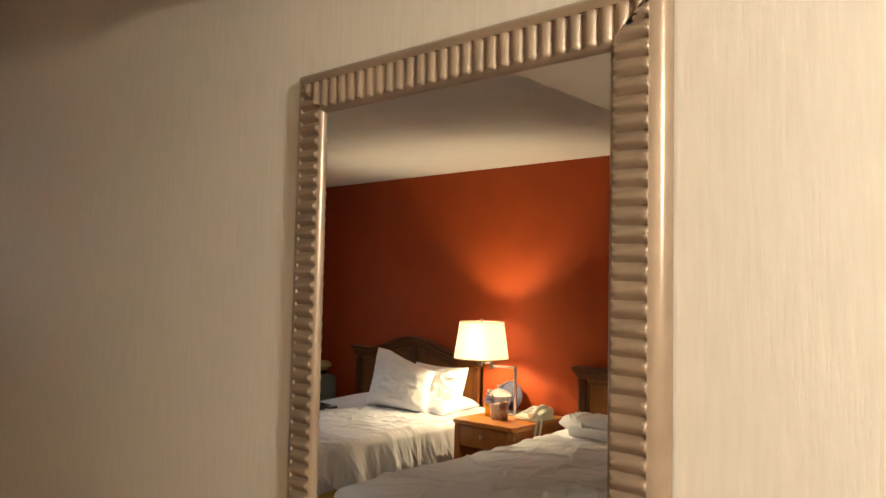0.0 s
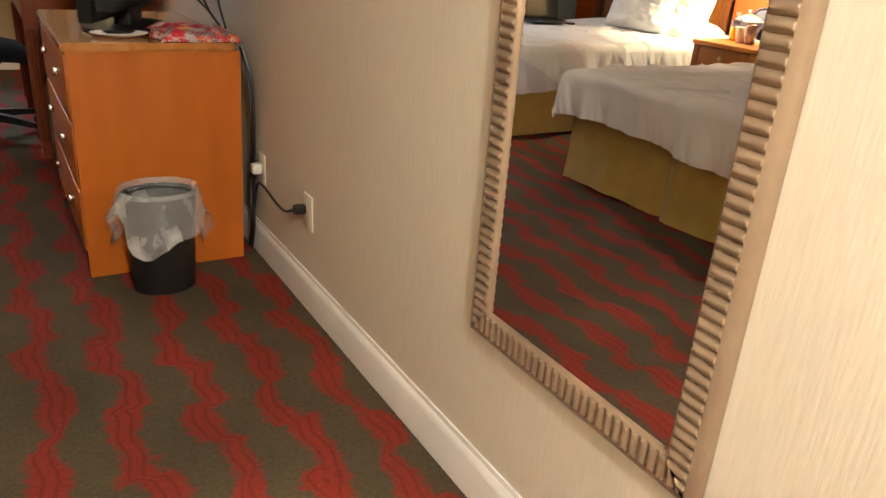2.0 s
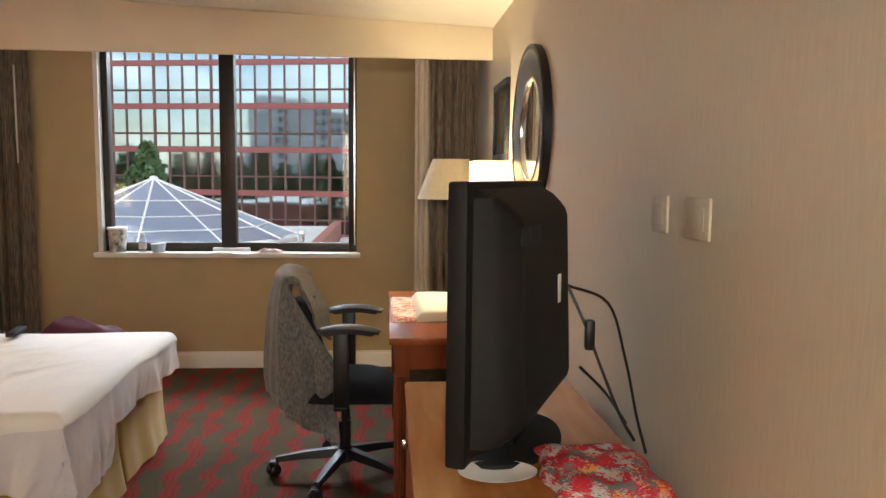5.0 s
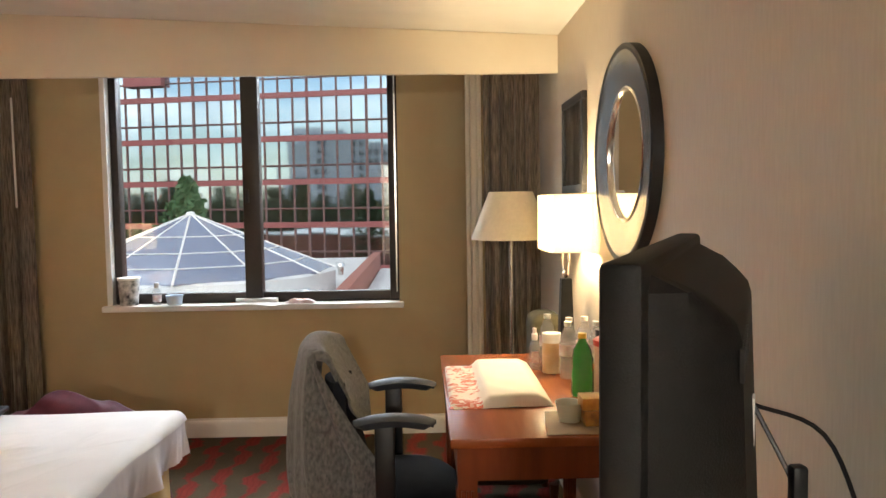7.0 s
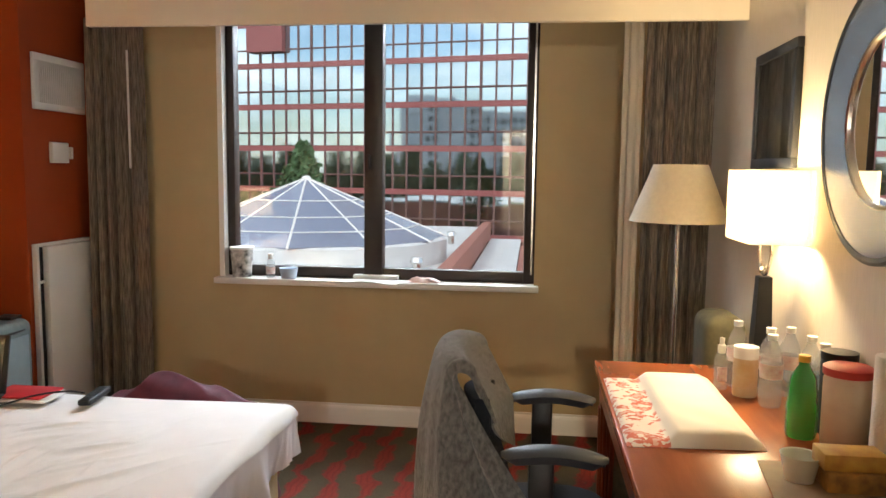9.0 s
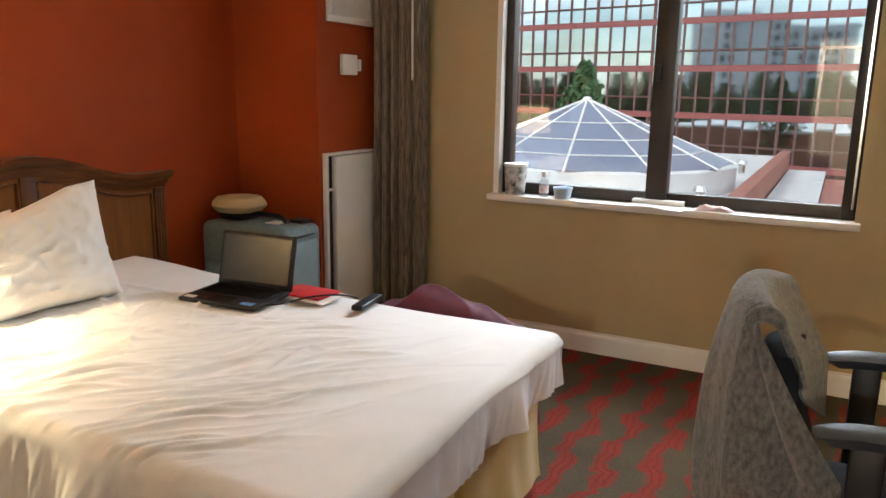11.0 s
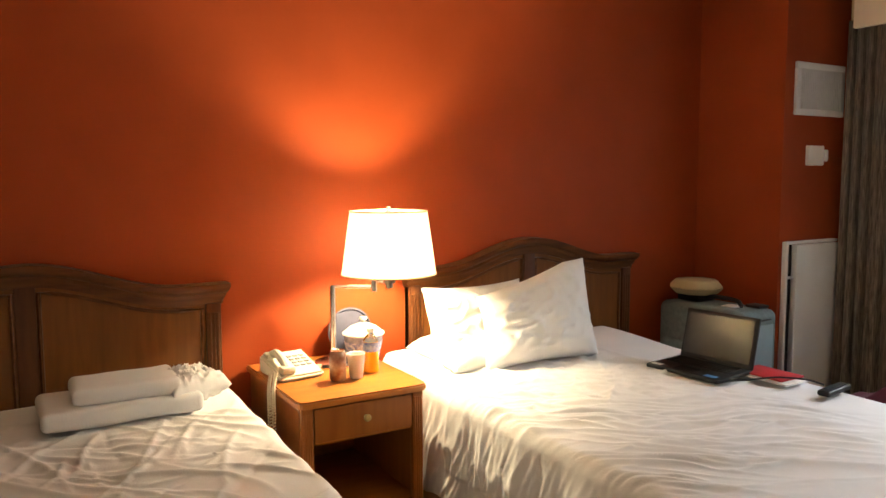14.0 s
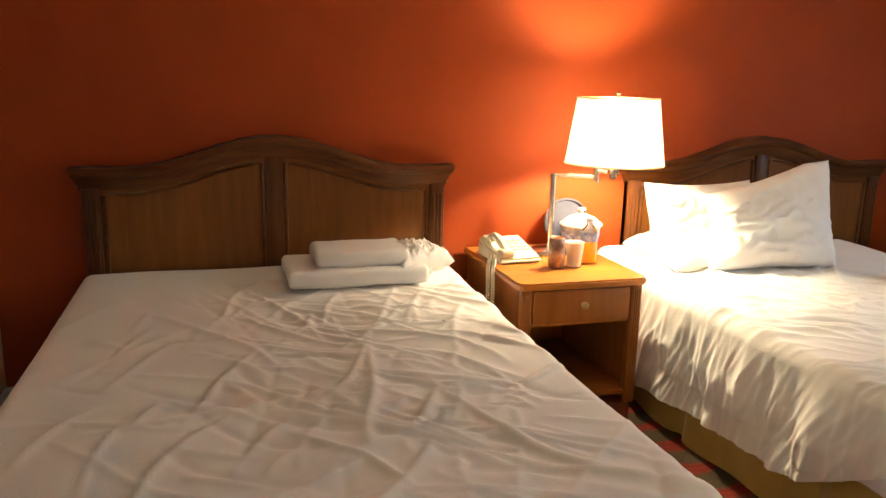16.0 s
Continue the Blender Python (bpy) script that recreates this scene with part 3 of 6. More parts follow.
bed_linen("bed_sheet", B2[0], B2[1], XW + 0.085, -1.795, TOP, hem2, 6.0, M_sheet, "white cotton sheet, creased and hanging over the unmade bed", np.hstack((creases(5, 125, -3.2, -2.15, 2.72, 3.75, (0.85, 1.0, 1.15), 0.16, 0.014), creases(8, 55, -3.6, -2.9, 2.8, 3.7, (0.3, 1.5, 2.4), 0.5, 0.014), creases(9, 26, -2.9, -1.9, 3.2, 4.0, (0.8, 1.1), 0.2, 0.007))), 0.03, 1.0)
bed_linen("flat_sheet", B2[0] + 0.007, B2[1] - 0.007, XW + 0.09, -1.803, TOP - 0.006, hem_under, 6.0, M_sheet2, "pale lavender flat sheet hanging below the white one", None, 0.03)


def pillow(name, w, h, t, m, label, seed, sag=0.0):
    """A stuffed cushion: outline pinched between its corners."""
    def f_side(sign):
        def f(u, v):
            a, b = 2 * u - 1, 2 * v - 1
            px = a * (1 - 0.09 * (1 - b * b)) * w / 2
            py = b * (1 - 0.09 * (1 - a * a)) * h / 2
            py -= sag * max(0.0, 0.6 - a) * max(0.0, 0.4 + b)
            puff = max(0.0, (1 - a ** 4) * (1 - b ** 4)) ** 0.55
            cr = 0.016 * noise.noise(Vector((a * 1.8, b * 1.8, seed + sign))) + 0.020 * (1 - abs(noise.noise(Vector((a * 3 + b * 2, b * 3.4 - a * 2, seed + 4 * sign))))) ** 6 + 0.006 * (1 - abs(noise.noise(Vector((a * 1.5 - b * 3, b * 2 + a * 4, seed + 9 * sign))))) ** 9
            return (px, py, sign * (t / 2 * puff) + cr * puff)
        return f
    bm = bmesh.new()
    sheet_grid(48, 36, f_side(1), bm)
    sheet_grid(48, 36, f_side(-1), bm)
    bmesh.ops.remove_doubles(bm, verts=bm.verts, dist=0.0006)
    ob = solo(name, bm, M_sheet, label, "pillow", "pillows on the unmade bed", smooth=80)
    ob.matrix_basis = m
    return ob


pillow("pillow", 0.56, 0.40, 0.18, pose(-3.71, 3.17, 0.715, 76, 0, 92), "white pillow leaning on the headboard, in bright lamp light", 1)
pillow("pillow", 0.60, 0.47, 0.17, pose(-3.50, 3.350, 0.790, 74, 0, 84) @ pose(0, 0, 0, 0, 0, 1), "white cotton pillow propped with one corner up", 2, 0.062)
pillow("pillow", 0.52, 0.42, 0.13, pose(-3.68, 3.14, 0.615, 4, -4, 92), "white pillow lying flat under the others", 3)


def towel_stack():
    def slab(x0, x1, y0, y1, z0, z1, seed):
        bm = bx(x0, x1, y0, y1, z0, z1, 0.022, seg=4)
        bmesh.ops.subdivide_edges(bm, edges=[e for e in bm.edges if e.calc_length() > 0.1], cuts=5, use_grid_fill=True)
        for v in bm.verts:
            v.co += 0.010 * Vector([noise.noise(Vector((v.co.x * 6 + i * 5, v.co.y * 6, v.co.z * 6 + seed))) for i in range(3)])
        return bm
    solo("folded_towel", slab(-3.80, -3.50, 1.35, 1.87, TOP + 0.022, TOP + 0.088, 1), M_sheet, "folded white blanket lying on the made bed", "towel", smooth=80)
    solo("folded_towel", slab(-3.76, -3.53, 1.45, 1.80, TOP + 0.088, TOP + 0.150, 4), M_sheet, "smaller folded white towel on a folded blanket", "towel", smooth=80)
    ob = pillow("rolled_towel", 0.20, 0.24, 0.11, pose(-3.64, 1.845, TOP + 0.082, 0, 0, 20), "crumpled white towel at the end of a folded blanket", 7)
    ob["category"], ob["group"] = "towel", "towels on the bed"


towel_stack()

# burgundy throw on the carpet between the far bed and the window wall


def throw_cloth():
    def ridge(x):
        rows = ((-2.75, 0.34), (-2.58, 0.47), (-2.36, 0.560), (-2.12, 0.505), (-2.00, 0.460), (-1.95, 0.40))
        for (a, p), (b, q) in zip(rows, rows[1:]):
            if x <= b:
                k = (x - a) / (b - a)
                k = k * k * (3 - 2 * k)
                return p + (q - p) * k
        return rows[-1][1]

    def f(u, v):
        x, y = -2.75 + 0.80 * u, 4.135 + 0.40 * v
        across = max(0.0, 1 - abs((v - 0.45) / 0.55) ** 2.5) ** 0.6
        h = ridge(x) * across
        h += 0.030 * (1 - abs(noise.noise(Vector((x * 3 + y * 4, y * 5 - x, 3))))) ** 4 * across
        edge = min(u, 1 - u, v, 1 - v)
        return (x + 0.012 * math.sin(v * 9), y, 0.012 + h * min(1.0, edge / 0.04))
    solo("throw_blanket", sheet_grid(70, 54, f, thick=0.006), M_burgundy, "burgundy bedspread heaped between bed and window wall", "blanket", smooth=60)


throw_cloth()

# ---- nightstand and its lamp ----


def nightstand():
    x0, x1, y0, y1, h = XW + 0.02, -3.315, 2.145, 2.675, 0.609
    n = thing("nightstand", "honey oak nightstand with one drawer and open shelf", "nightstand", ((x0 + x1) / 2, (y0 + y1) / 2, 0))
    c = 0.035
    outline = [(x0, y0), (x1 + 0.02 - c, y0), (x1 + 0.012, y0 + 0.012), (x1 + 0.02, y0 + c), (x1 + 0.02, y1 - c), (x1 + 0.012, y1 - 0.012), (x1 + 0.02 - c, y1), (x0, y1)]
    bm = prism(outline, 'z', h - 0.028, h)
    bmesh.ops.bevel(bm, geom=bm.edges[:], offset=0.006, segments=2, affect='EDGES')
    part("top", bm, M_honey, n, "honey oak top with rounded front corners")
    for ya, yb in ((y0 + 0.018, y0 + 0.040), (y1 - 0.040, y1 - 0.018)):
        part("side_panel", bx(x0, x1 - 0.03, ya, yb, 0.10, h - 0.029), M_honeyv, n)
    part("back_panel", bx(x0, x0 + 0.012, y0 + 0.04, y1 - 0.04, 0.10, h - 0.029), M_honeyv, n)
    part("shelf", bx(x0 + 0.012, x1 - 0.012, y0 + 0.04, y1 - 0.04, 0.135, 0.155, 0.003), M_honey, n)
    part("drawer_floor", bx(x0 + 0.012, x1 - 0.02, y0 + 0.04, y1 - 0.04, 0.432, 0.442), M_honey, n)
    for s, a in ((1, y0 + 0.018), (-1, y1 - 0.018)):    # reeded corner posts
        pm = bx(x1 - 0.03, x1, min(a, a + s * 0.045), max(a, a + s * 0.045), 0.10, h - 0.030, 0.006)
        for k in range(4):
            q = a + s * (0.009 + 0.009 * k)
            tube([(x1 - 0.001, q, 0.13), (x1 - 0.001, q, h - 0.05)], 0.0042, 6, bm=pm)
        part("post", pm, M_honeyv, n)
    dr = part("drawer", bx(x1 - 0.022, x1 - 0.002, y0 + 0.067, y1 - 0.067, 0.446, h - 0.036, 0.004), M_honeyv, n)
    k = lathe([(0, 0), (0.006, 0.001), (0.005, 0.012), (0.013, 0.018), (0.015, 0.024), (0.010, 0.030), (0, 0.032)], seg=14)
    bmesh.ops.rotate(k, verts=k.verts, matrix=Matrix.Rotation(radians(90), 3, 'Y'))
    bmesh.ops.translate(k, verts=k.verts, vec=(x1 - 0.002, (y0 + y1) / 2, 0.517))
    part("knob", k, M_brass, dr, "round brass knob")
    part("plinth", bx(x0, x1 - 0.012, y0 + 0.028, y1 - 0.028, 0.001, 0.10, 0.004), M_cherryd, n)


nightstand()


def swing_lamp():
    cx, cy = -3.600, 2.656
    px, py = -3.765, 2.470
    l = thing("table_lamp", "brushed steel swing-arm lamp with glowing cream shade on the nightstand", "lamp", (px, py, 0.609))
    part("base", lathe([(0, 0.610), (0.085, 0.610), (0.087, 0.616), (0.080, 0.626), (0.02, 0.632), (0, 0.632)], px, py, 28), M_chrome, l)
    part("pole", tube([(px, py, 0.632), (px, py, 0.950)], 0.0125, 14), M_chrome, l)
    jx, jy = px + 0.09, py + 0.150
    arm = tube([(px, py, 0.945), (jx, jy, 0.945)], 0.008, 10)
    part("arm", arm, M_chrome, l)
    part("joint", tube([(jx, jy, 0.925), (jx, jy, 0.985)], 0.013, 12), M_chrome, l)
    part("arm", tube([(jx, jy, 0.972), (cx, cy, 0.966)], 0.008, 10), M_chrome, l)
    soc = lathe([(0, 0.945), (0.016, 0.945), (0.016, 0.962), (0.026, 0.966), (0.026, 0.984), (0.015, 0.990), (0.015, 1.06), (0, 1.06)], cx, cy, 18)
    part("socket", soc, M_chrome, l)
    sh = lathe([(0.197, 1.004), (0.160, 1.267), (0.158, 1.267), (0.195, 1.004), (0.197, 1.004)], cx, cy, 48)
    s = part("shade", sh, M_shade, l, "cream cloth shade, lit")
    for r, z in ((0.1975, 1.006), (0.1605, 1.265)):
        part("rim", tube([(cx + r * math.cos(a * math.pi / 24), cy + r * math.sin(a * math.pi / 24), z) for a in range(49)], 0.0028, 6), M_brass, s)
    for a in (0, 2.1, 4.2):
        part("spoke", tube([(cx, cy, 1.257), (cx + 0.159 * math.cos(a), cy + 0.159 * math.sin(a), 1.263)], 0.002, 5), M_chrome, s)
    part("harp", tube(curve([(cx, cy - 0.02, 1.05), (cx, cy - 0.06, 1.13), (cx, cy - 0.045, 1.23), (cx, cy, 1.265), (cx, cy + 0.045, 1.23), (cx, cy + 0.06, 1.13), (cx, cy + 0.02, 1.05)], 5), 0.002, 5), M_chrome, l)
    part("finial", lathe([(0, 1.264), (0.010, 1.268), (0.006, 1.276), (0.010, 1.284), (0, 1.292)], cx, cy, 12), M_chrome, l)


swing_lamp()

# ---- dresser side ----


def dresser():
    x0, x1, y0, y1, h = -0.57, -0.06, 1.562, 2.43, 0.745
    d = thing("dresser", "orange oak dresser with three drawers against the beige wall", "dresser", ((x0 + x1) / 2, (y0 + y1) / 2, 0))
    r = 0.05
    out = [(x0 - 0.012, y0 - 0.012), (x1 - r, y0 - 0.012)] + [(x1 - r + r * math.sin(a * math.pi / 12), y0 - 0.012 + r - r * math.cos(a * math.pi / 12)) for a in range(1, 7)] + [(x1, y1 + 0.012), (x0 - 0.012, y1 + 0.012)]
    bm = prism(out, 'z', h - 0.026, h)
    bmesh.ops.bevel(bm, geom=bm.edges[:], offset=0.006, segments=2, affect='EDGES')
    part("top", bm, M_lacquer, d, "glossy honey-coloured oak top")
    side = [(x0, 0.0), (x1 - 0.01, 0.0), (x1, 0.70), (x1, h - 0.027), (x0, h - 0.027)]
    part("side_panel", prism([(a, max(b, 0.001)) for a, b in side], 'y', y0, y0 + 0.02), M_orange, d, "orange oak veneered side panel")
    part("side_panel", prism([(a, max(b, 0.001)) for a, b in side], 'y', y1 - 0.02, y1), M_orange, d)
    part("back_panel", bx(x1 - 0.02, x1 - 0.012, y0 + 0.02, y1 - 0.02, 0.04, h - 0.027), M_orange, d)
    part("plinth", bx(x0 + 0.03, x1 - 0.03, y0 + 0.02, y1 - 0.02, 0.001, 0.06), M_gap, d)
    part("carcase", bx(x0 + 0.02, x1 - 0.021, y0 + 0.02, y1 - 0.02, 0.061, h - 0.028), M_cherryd, d)
    for i in range(3):
        z0 = 0.085 + i * 0.212
        dr = part("drawer", bx(x0 - 0.006, x0 + 0.018, y0 + 0.024, y1 - 0.024, z0, z0 + 0.20, 0.005), M_orange, d)
        for q in (0.25, 0.75):
            yk = y0 + (y1 - y0) * q
            part("handle", bx(x0 - 0.024, x0 - 0.006, yk - 0.014, yk + 0.014, z0 + 0.105, z0 + 0.130, 0.005), M_chrome, dr, "bright metal pull")


dresser()


def television():
    """Local x along the panel, local -y its back."""
    w, h = 0.66, 0.585
    t = thing("television", "black flat-panel television seen from its back on the dresser", "television")
    part("bezel", bx(-w / 2, w / 2, -0.022, 0.022, 0.045, 0.045 + h, 0.008), M_tv, t)
    part("screen", bx(-w / 2 + 0.03, w / 2 - 0.03, 0.0215, 0.024, 0.10, 0.045 + h - 0.03), mat("dark_screen", (0.01, 0.01, 0.012), None, 0.12), t)

    def f(u, v):
        a, b = 2 * u - 1, 2 * v - 1
        q = (max(abs(a), abs(b)))
        d = 0.105 * min(1.0, max(0.0, (1 - q) / 0.22)) ** 0.6 * (0.80 + 0.20 * (1 - b) / 2)
        return (a * (w / 2 - 0.035), -0.021 - d, 0.06 + v * (h - 0.03))
    bm = sheet_grid(36, 30, f)
    part("back_shell", bm, M_tv, t, "moulded black plastic back")
    part("label", bx(0.10, 0.13, -0.1165, -0.1115, 0.33, 0.40), M_sheet, t, "small pale rating label")
    for k in range(9):
        part("vent_slot", bx(-0.24 + 0.02 * k, -0.228 + 0.02 * k, -0.1110, -0.1060, 0.50, 0.535), M_gap, t)
    part("neck", bx(-0.07, 0.07, -0.055, 0.0, 0.006, 0.12, 0.008), M_tv, t)
    part("foot", lathe([(0, 0.001), (0.205, 0.001), (0.200, 0.012), (0.06, 0.018), (0, 0.018)], 0, -0.02, 36, sx=1.0, sy=0.62), M_tv, t)
    t.matrix_basis = pose(-0.362, 1.915, 0.746, 0, 0, 65)


television()

# ---- desk ----
DX0, DX1, DY0, DY1, DZ = -0.625, -0.006, 2.99, 4.17, 0.762


def desk():
    d = thing("desk", "cherry wood writing desk against the beige wall", "desk", (-0.31, 3.59, 0))
    part("top", bx(DX0, DX1, DY0, DY1, DZ - 0.03, DZ, 0.005), M_cherry, d, "polished cherry desk top")
    for y0, y1 in ((DY0 + 0.02, DY0 + 0.04), (DY1 - 0.04, DY1 - 0.02)):
        part("apron", bx(DX0 + 0.03, DX1 - 0.02, y0, y1, DZ - 0.13, DZ - 0.031), M_cherryd, d)
    part("apron", bx(DX0 + 0.02, DX0 + 0.04, DY0 + 0.04, DY1 - 0.04, DZ - 0.13, DZ - 0.031), M_cherryd, d)
    for x in (DX0 + 0.05, DX1 - 0.055):
        for y in (DY0 + 0.05, DY1 - 0.05):
            bm = bmesh.new()
            a = bmesh.ops.create_cube(bm, size=1)["verts"]
            for v in a:
                s = 0.030 if v.co.z > 0 else 0.020
                v.co = Vector((x + math.copysign(s, v.co.x), y + math.copysign(s, v.co.y), DZ - 0.031 if v.co.z > 0 else 0.001))
            leg = part("leg", bm, M_cherryd, d)
            for k in (-0.014, 0, 0.014):
                part("reed", tube([(x - 0.029, y + k, DZ - 0.16), (x - 0.0235, y + k * 0.8, 0.08)], 0.005, 6), M_cherryd, leg)
                part("reed", tube([(x + k, y - 0.029, DZ - 0.16), (x + k * 0.8, y - 0.0235, 0.08)], 0.005, 6), M_cherryd, leg)


desk()


def desk_lamp():
    cx, cy = -0.105, 3.97
    l = thing("table_lamp", "dark column lamp with lit cream box shade on the desk", "lamp", (cx, cy, DZ))
    part("base", bx(cx - 0.06, cx + 0.06, cy - 0.06, cy + 0.06, DZ + 0.001, DZ + 0.022, 0.005), M_black, l)
    bm = bmesh.new()
    for v in bmesh.ops.create_cube(bm, size=1)["verts"]:
        s = 0.021 if v.co.z > 0 else 0.032
        v.co = Vector((cx + math.copysign(s, v.co.x), cy + math.copysign(s, v.co.y), 1.115 if v.co.z > 0 else DZ + 0.022))
    part("column", bm, M_black, l)
    part("cradle", tube(curve([(cx, cy - 0.062, 1.225), (cx, cy - 0.066, 1.19), (cx, cy - 0.035, 1.14), (cx, cy, 1.122), (cx, cy + 0.035, 1.14), (cx, cy + 0.066, 1.19), (cx, cy + 0.062, 1.225)], 6), 0.006, 8), M_chrome, l)
    part("knob", lathe([(0, 1.122), (0.016, 1.128), (0.018, 1.138), (0.008, 1.150), (0, 1.152)], cx, cy, 14), M_chrome, l)
    part("socket", lathe([(0, 1.225), (0.05, 1.225), (0.05, 1.229), (0.018, 1.233), (0.018, 1.29), (0, 1.29)], cx, cy, 16), M_chrome, l)
    x0, x1, y0, y1, z0, z1 = cx - 0.095, cx + 0.095, cy - 0.155, cy + 0.155, 1.232, 1.462
    bm = bmesh.new()
    ring = []
    for z, e in ((z0, 0.0), (z1, 0.0), (z1, 0.003), (z0, 0.003)):
        ring.append([bm.verts.new((x, y, z)) for x, y in ((x0 + 0.02, y0 + e), (x1 - 0.02, y0 + e), (x1 - e, y0 + 0.02), (x1 - e, y1 - 0.02), (x1 - 0.02, y1 - e), (x0 + 0.02, y1 - e), (x0 + e, y1 - 0.02), (x0 + e, y0 + 0.02))])
    for q in range(4):
        for k in range(8):
            j = (k + 1) % 8
            bm.faces.new((ring[q][k], ring[q][j], ring[(q + 1) % 4][j], ring[(q + 1) % 4][k]))
    part("shade", bm, M_shade, l, "cream box shade, lit")


desk_lamp()


def floor_lamp():
    cx, cy = -0.245, 4.71
    l = thing("floor_lamp", "slim steel floor lamp with unlit cream cone shade", "lamp", (cx, cy, 0))
    part("base", lathe([(0, 0.001), (0.13, 0.001), (0.13, 0.012), (0.12, 0.020), (0.02, 0.028), (0, 0.028)], cx, cy, 32), M_chrome, l)
    part("pole", tube([(cx, cy, 0.028), (cx, cy, 1.33)], 0.010, 12), M_chrome, l)
    part("shade", lathe([(0.205, 1.245), (0.112, 1.485), (0.110, 1.485), (0.203, 1.245), (0.205, 1.245)], cx, cy, 40), M_shadecold, l, "cream linen cone shade")
    part("socket", lathe([(0, 1.33), (0.016, 1.33), (0.016, 1.39), (0, 1.39)], cx, cy, 12), M_chrome, l)
    for a in (0, 2.1, 4.2):
        part("spoke", tube([(cx, cy, 1.46), (cx + 0.11 * math.cos(a), cy + 0.11 * math.sin(a), 1.478)], 0.002, 5), M_chrome, l)


floor_lamp()

# ---- mirrors and picture on the beige wall ----


def tall_mirror():
    y0, y1, z0, z1, fw = -0.386, 0.191, 0.388, 1.806, 0.062
    m = thing("wall_mirror", "tall mirror in a ribbed champagne frame on the beige wall", "mirror", (0, (y0 + y1) / 2, z0))
    part("glass", bx(-0.014, -0.002, y0 + fw - 0.005, y1 - fw + 0.005, z0 + fw - 0.005, z1 - fw + 0.005), M_mirror, m, "clear mirror glass")
    pitch = 0.0185

    def rail(vertical, a0, a1, c0, c1):
        """A mitred frame piece whose face is ribbed across its length."""
        n = int((a1 - a0) / pitch)
        st = 6
        bm = bmesh.new()
        rows = []
        for i in range(n * st + 1):
            a = a0 + (a1 - a0) * i / (n * st)
            rib = abs(math.sin(math.pi * i / st))
            row = []
            for k, (q, d) in enumerate([(0, 0.002), (0, 0.014), (0.10, 0.020), (0.24, 0.023), (0.27, 0.0235)] + [(0.28 + 0.083 * g, 0.019 + 0.0075 * rib) for g in range(8)] + [(0.90, 0.022), (0.94, 0.021), (1, 0.016), (1, 0.002)]):
                inset = q * fw
                lo, hi = a0 + inset, a1 - inset
                aa = min(max(a, lo), hi)
                c = c0 + (c1 - c0) * q
                row.append(bm.verts.new((-d, c, aa) if vertical else (-d, aa, c)))
            rows.append(row)
        for r0, r1 in zip(rows, rows[1:]):
            for k in range(len(r0) - 1):
                bm.faces.new((r0[k], r0[k + 1], r1[k + 1], r1[k]))
        bmesh.ops.remove_doubles(bm, verts=bm.verts, dist=0.0002)
        return bm
    part("frame_rail", rail(True, z0, z1, y1, y1 - fw), M_frame, m, smooth=50)
    part("frame_rail", rail(True, z0, z1, y0, y0 + fw), M_frame, m, smooth=50)
    part("frame_rail", rail(False, y0, y1, z1, z1 - fw), M_frame, m, smooth=50)
    part("frame_rail", rail(False, y0, y1, z0, z0 + fw), M_frame, m, smooth=50)


tall_mirror()


def round_mirror():
    cy, cz, r = 3.387, 1.586, 0.361
    m = thing("round_mirror", "round mirror in a wide pewter frame with black rim", "mirror", (0, cy, cz))

    def turned(prof, seg=72):
        bm = bmesh.new()
        rings = [[bm.verts.new((-d, cy + q * math.cos(2 * math.pi * i / seg), cz + q * math.sin(2 * math.pi * i / seg))) for i in range(seg)] for q, d in prof]
        for a, b in zip(rings, rings[1:]):
            for i in range(seg):
                j = (i + 1) % seg
                bm.faces.new((a[i], a[j], b[j], b[i]))
        return bm
    part("rim", turned([(r, 0.001), (r, 0.034), (r - 0.008, 0.038), (r - 0.020, 0.036), (r - 0.020, 0.020)]), M_black, m, "black outer rim")
    part("frame", turned([(r - 0.019, 0.034), (r - 0.07, 0.032), (0.225, 0.020), (0.221, 0.020)]), M_pewter, m, "smooth pewter frame")
    part("bead", turned([(0.224, 0.012), (0.224, 0.022), (0.219, 0.025), (0.214, 0.022), (0.212, 0.010)]), M_chrome, m, "bright inner bead")
    bm = turned([(0.216, 0.008), (0.216, 0.012)])
    top = [v for v in bm.verts if v.co.x < -0.011]
    bm.faces.new(top)
    part("glass", bm, M_mirror, m, "clear mirror glass", smooth=0)


round_mirror()


def picture():
    y0, y1, z0, z1 = 4.03, 4.49, 1.470, 1.896
    p = thing("framed_picture", "dark print with pale mount in a black frame", "picture", (0, (y0 + y1) / 2, z0))
    for a in (bx(-0.024, -0.001, y0, y1, z1 - 0.035, z1, 0.003), bx(-0.024, -0.001, y0, y1, z0, z0 + 0.035, 0.003), bx(-0.024, -0.001, y0, y0 + 0.035, z0 + 0.035, z1 - 0.035, 0.003), bx(-0.024, -0.001, y1 - 0.035, y1, z0 + 0.035, z1 - 0.035, 0.003)):
        part("frame_rail", a, M_black, p)
    part("print", bx(-0.012, -0.001, y0 + 0.034, y1 - 0.034, z0 + 0.034, z1 - 0.034), mat("dark_print", (0.06, 0.05, 0.035), (0.03, 0.028, 0.022), 0.35, 9), p)
    part("glazing", bx(-0.0165, -0.0145, y0 + 0.034, y1 - 0.034, z0 + 0.034, z1 - 0.034), M_glass, p)


picture()

# ---- office chair ----


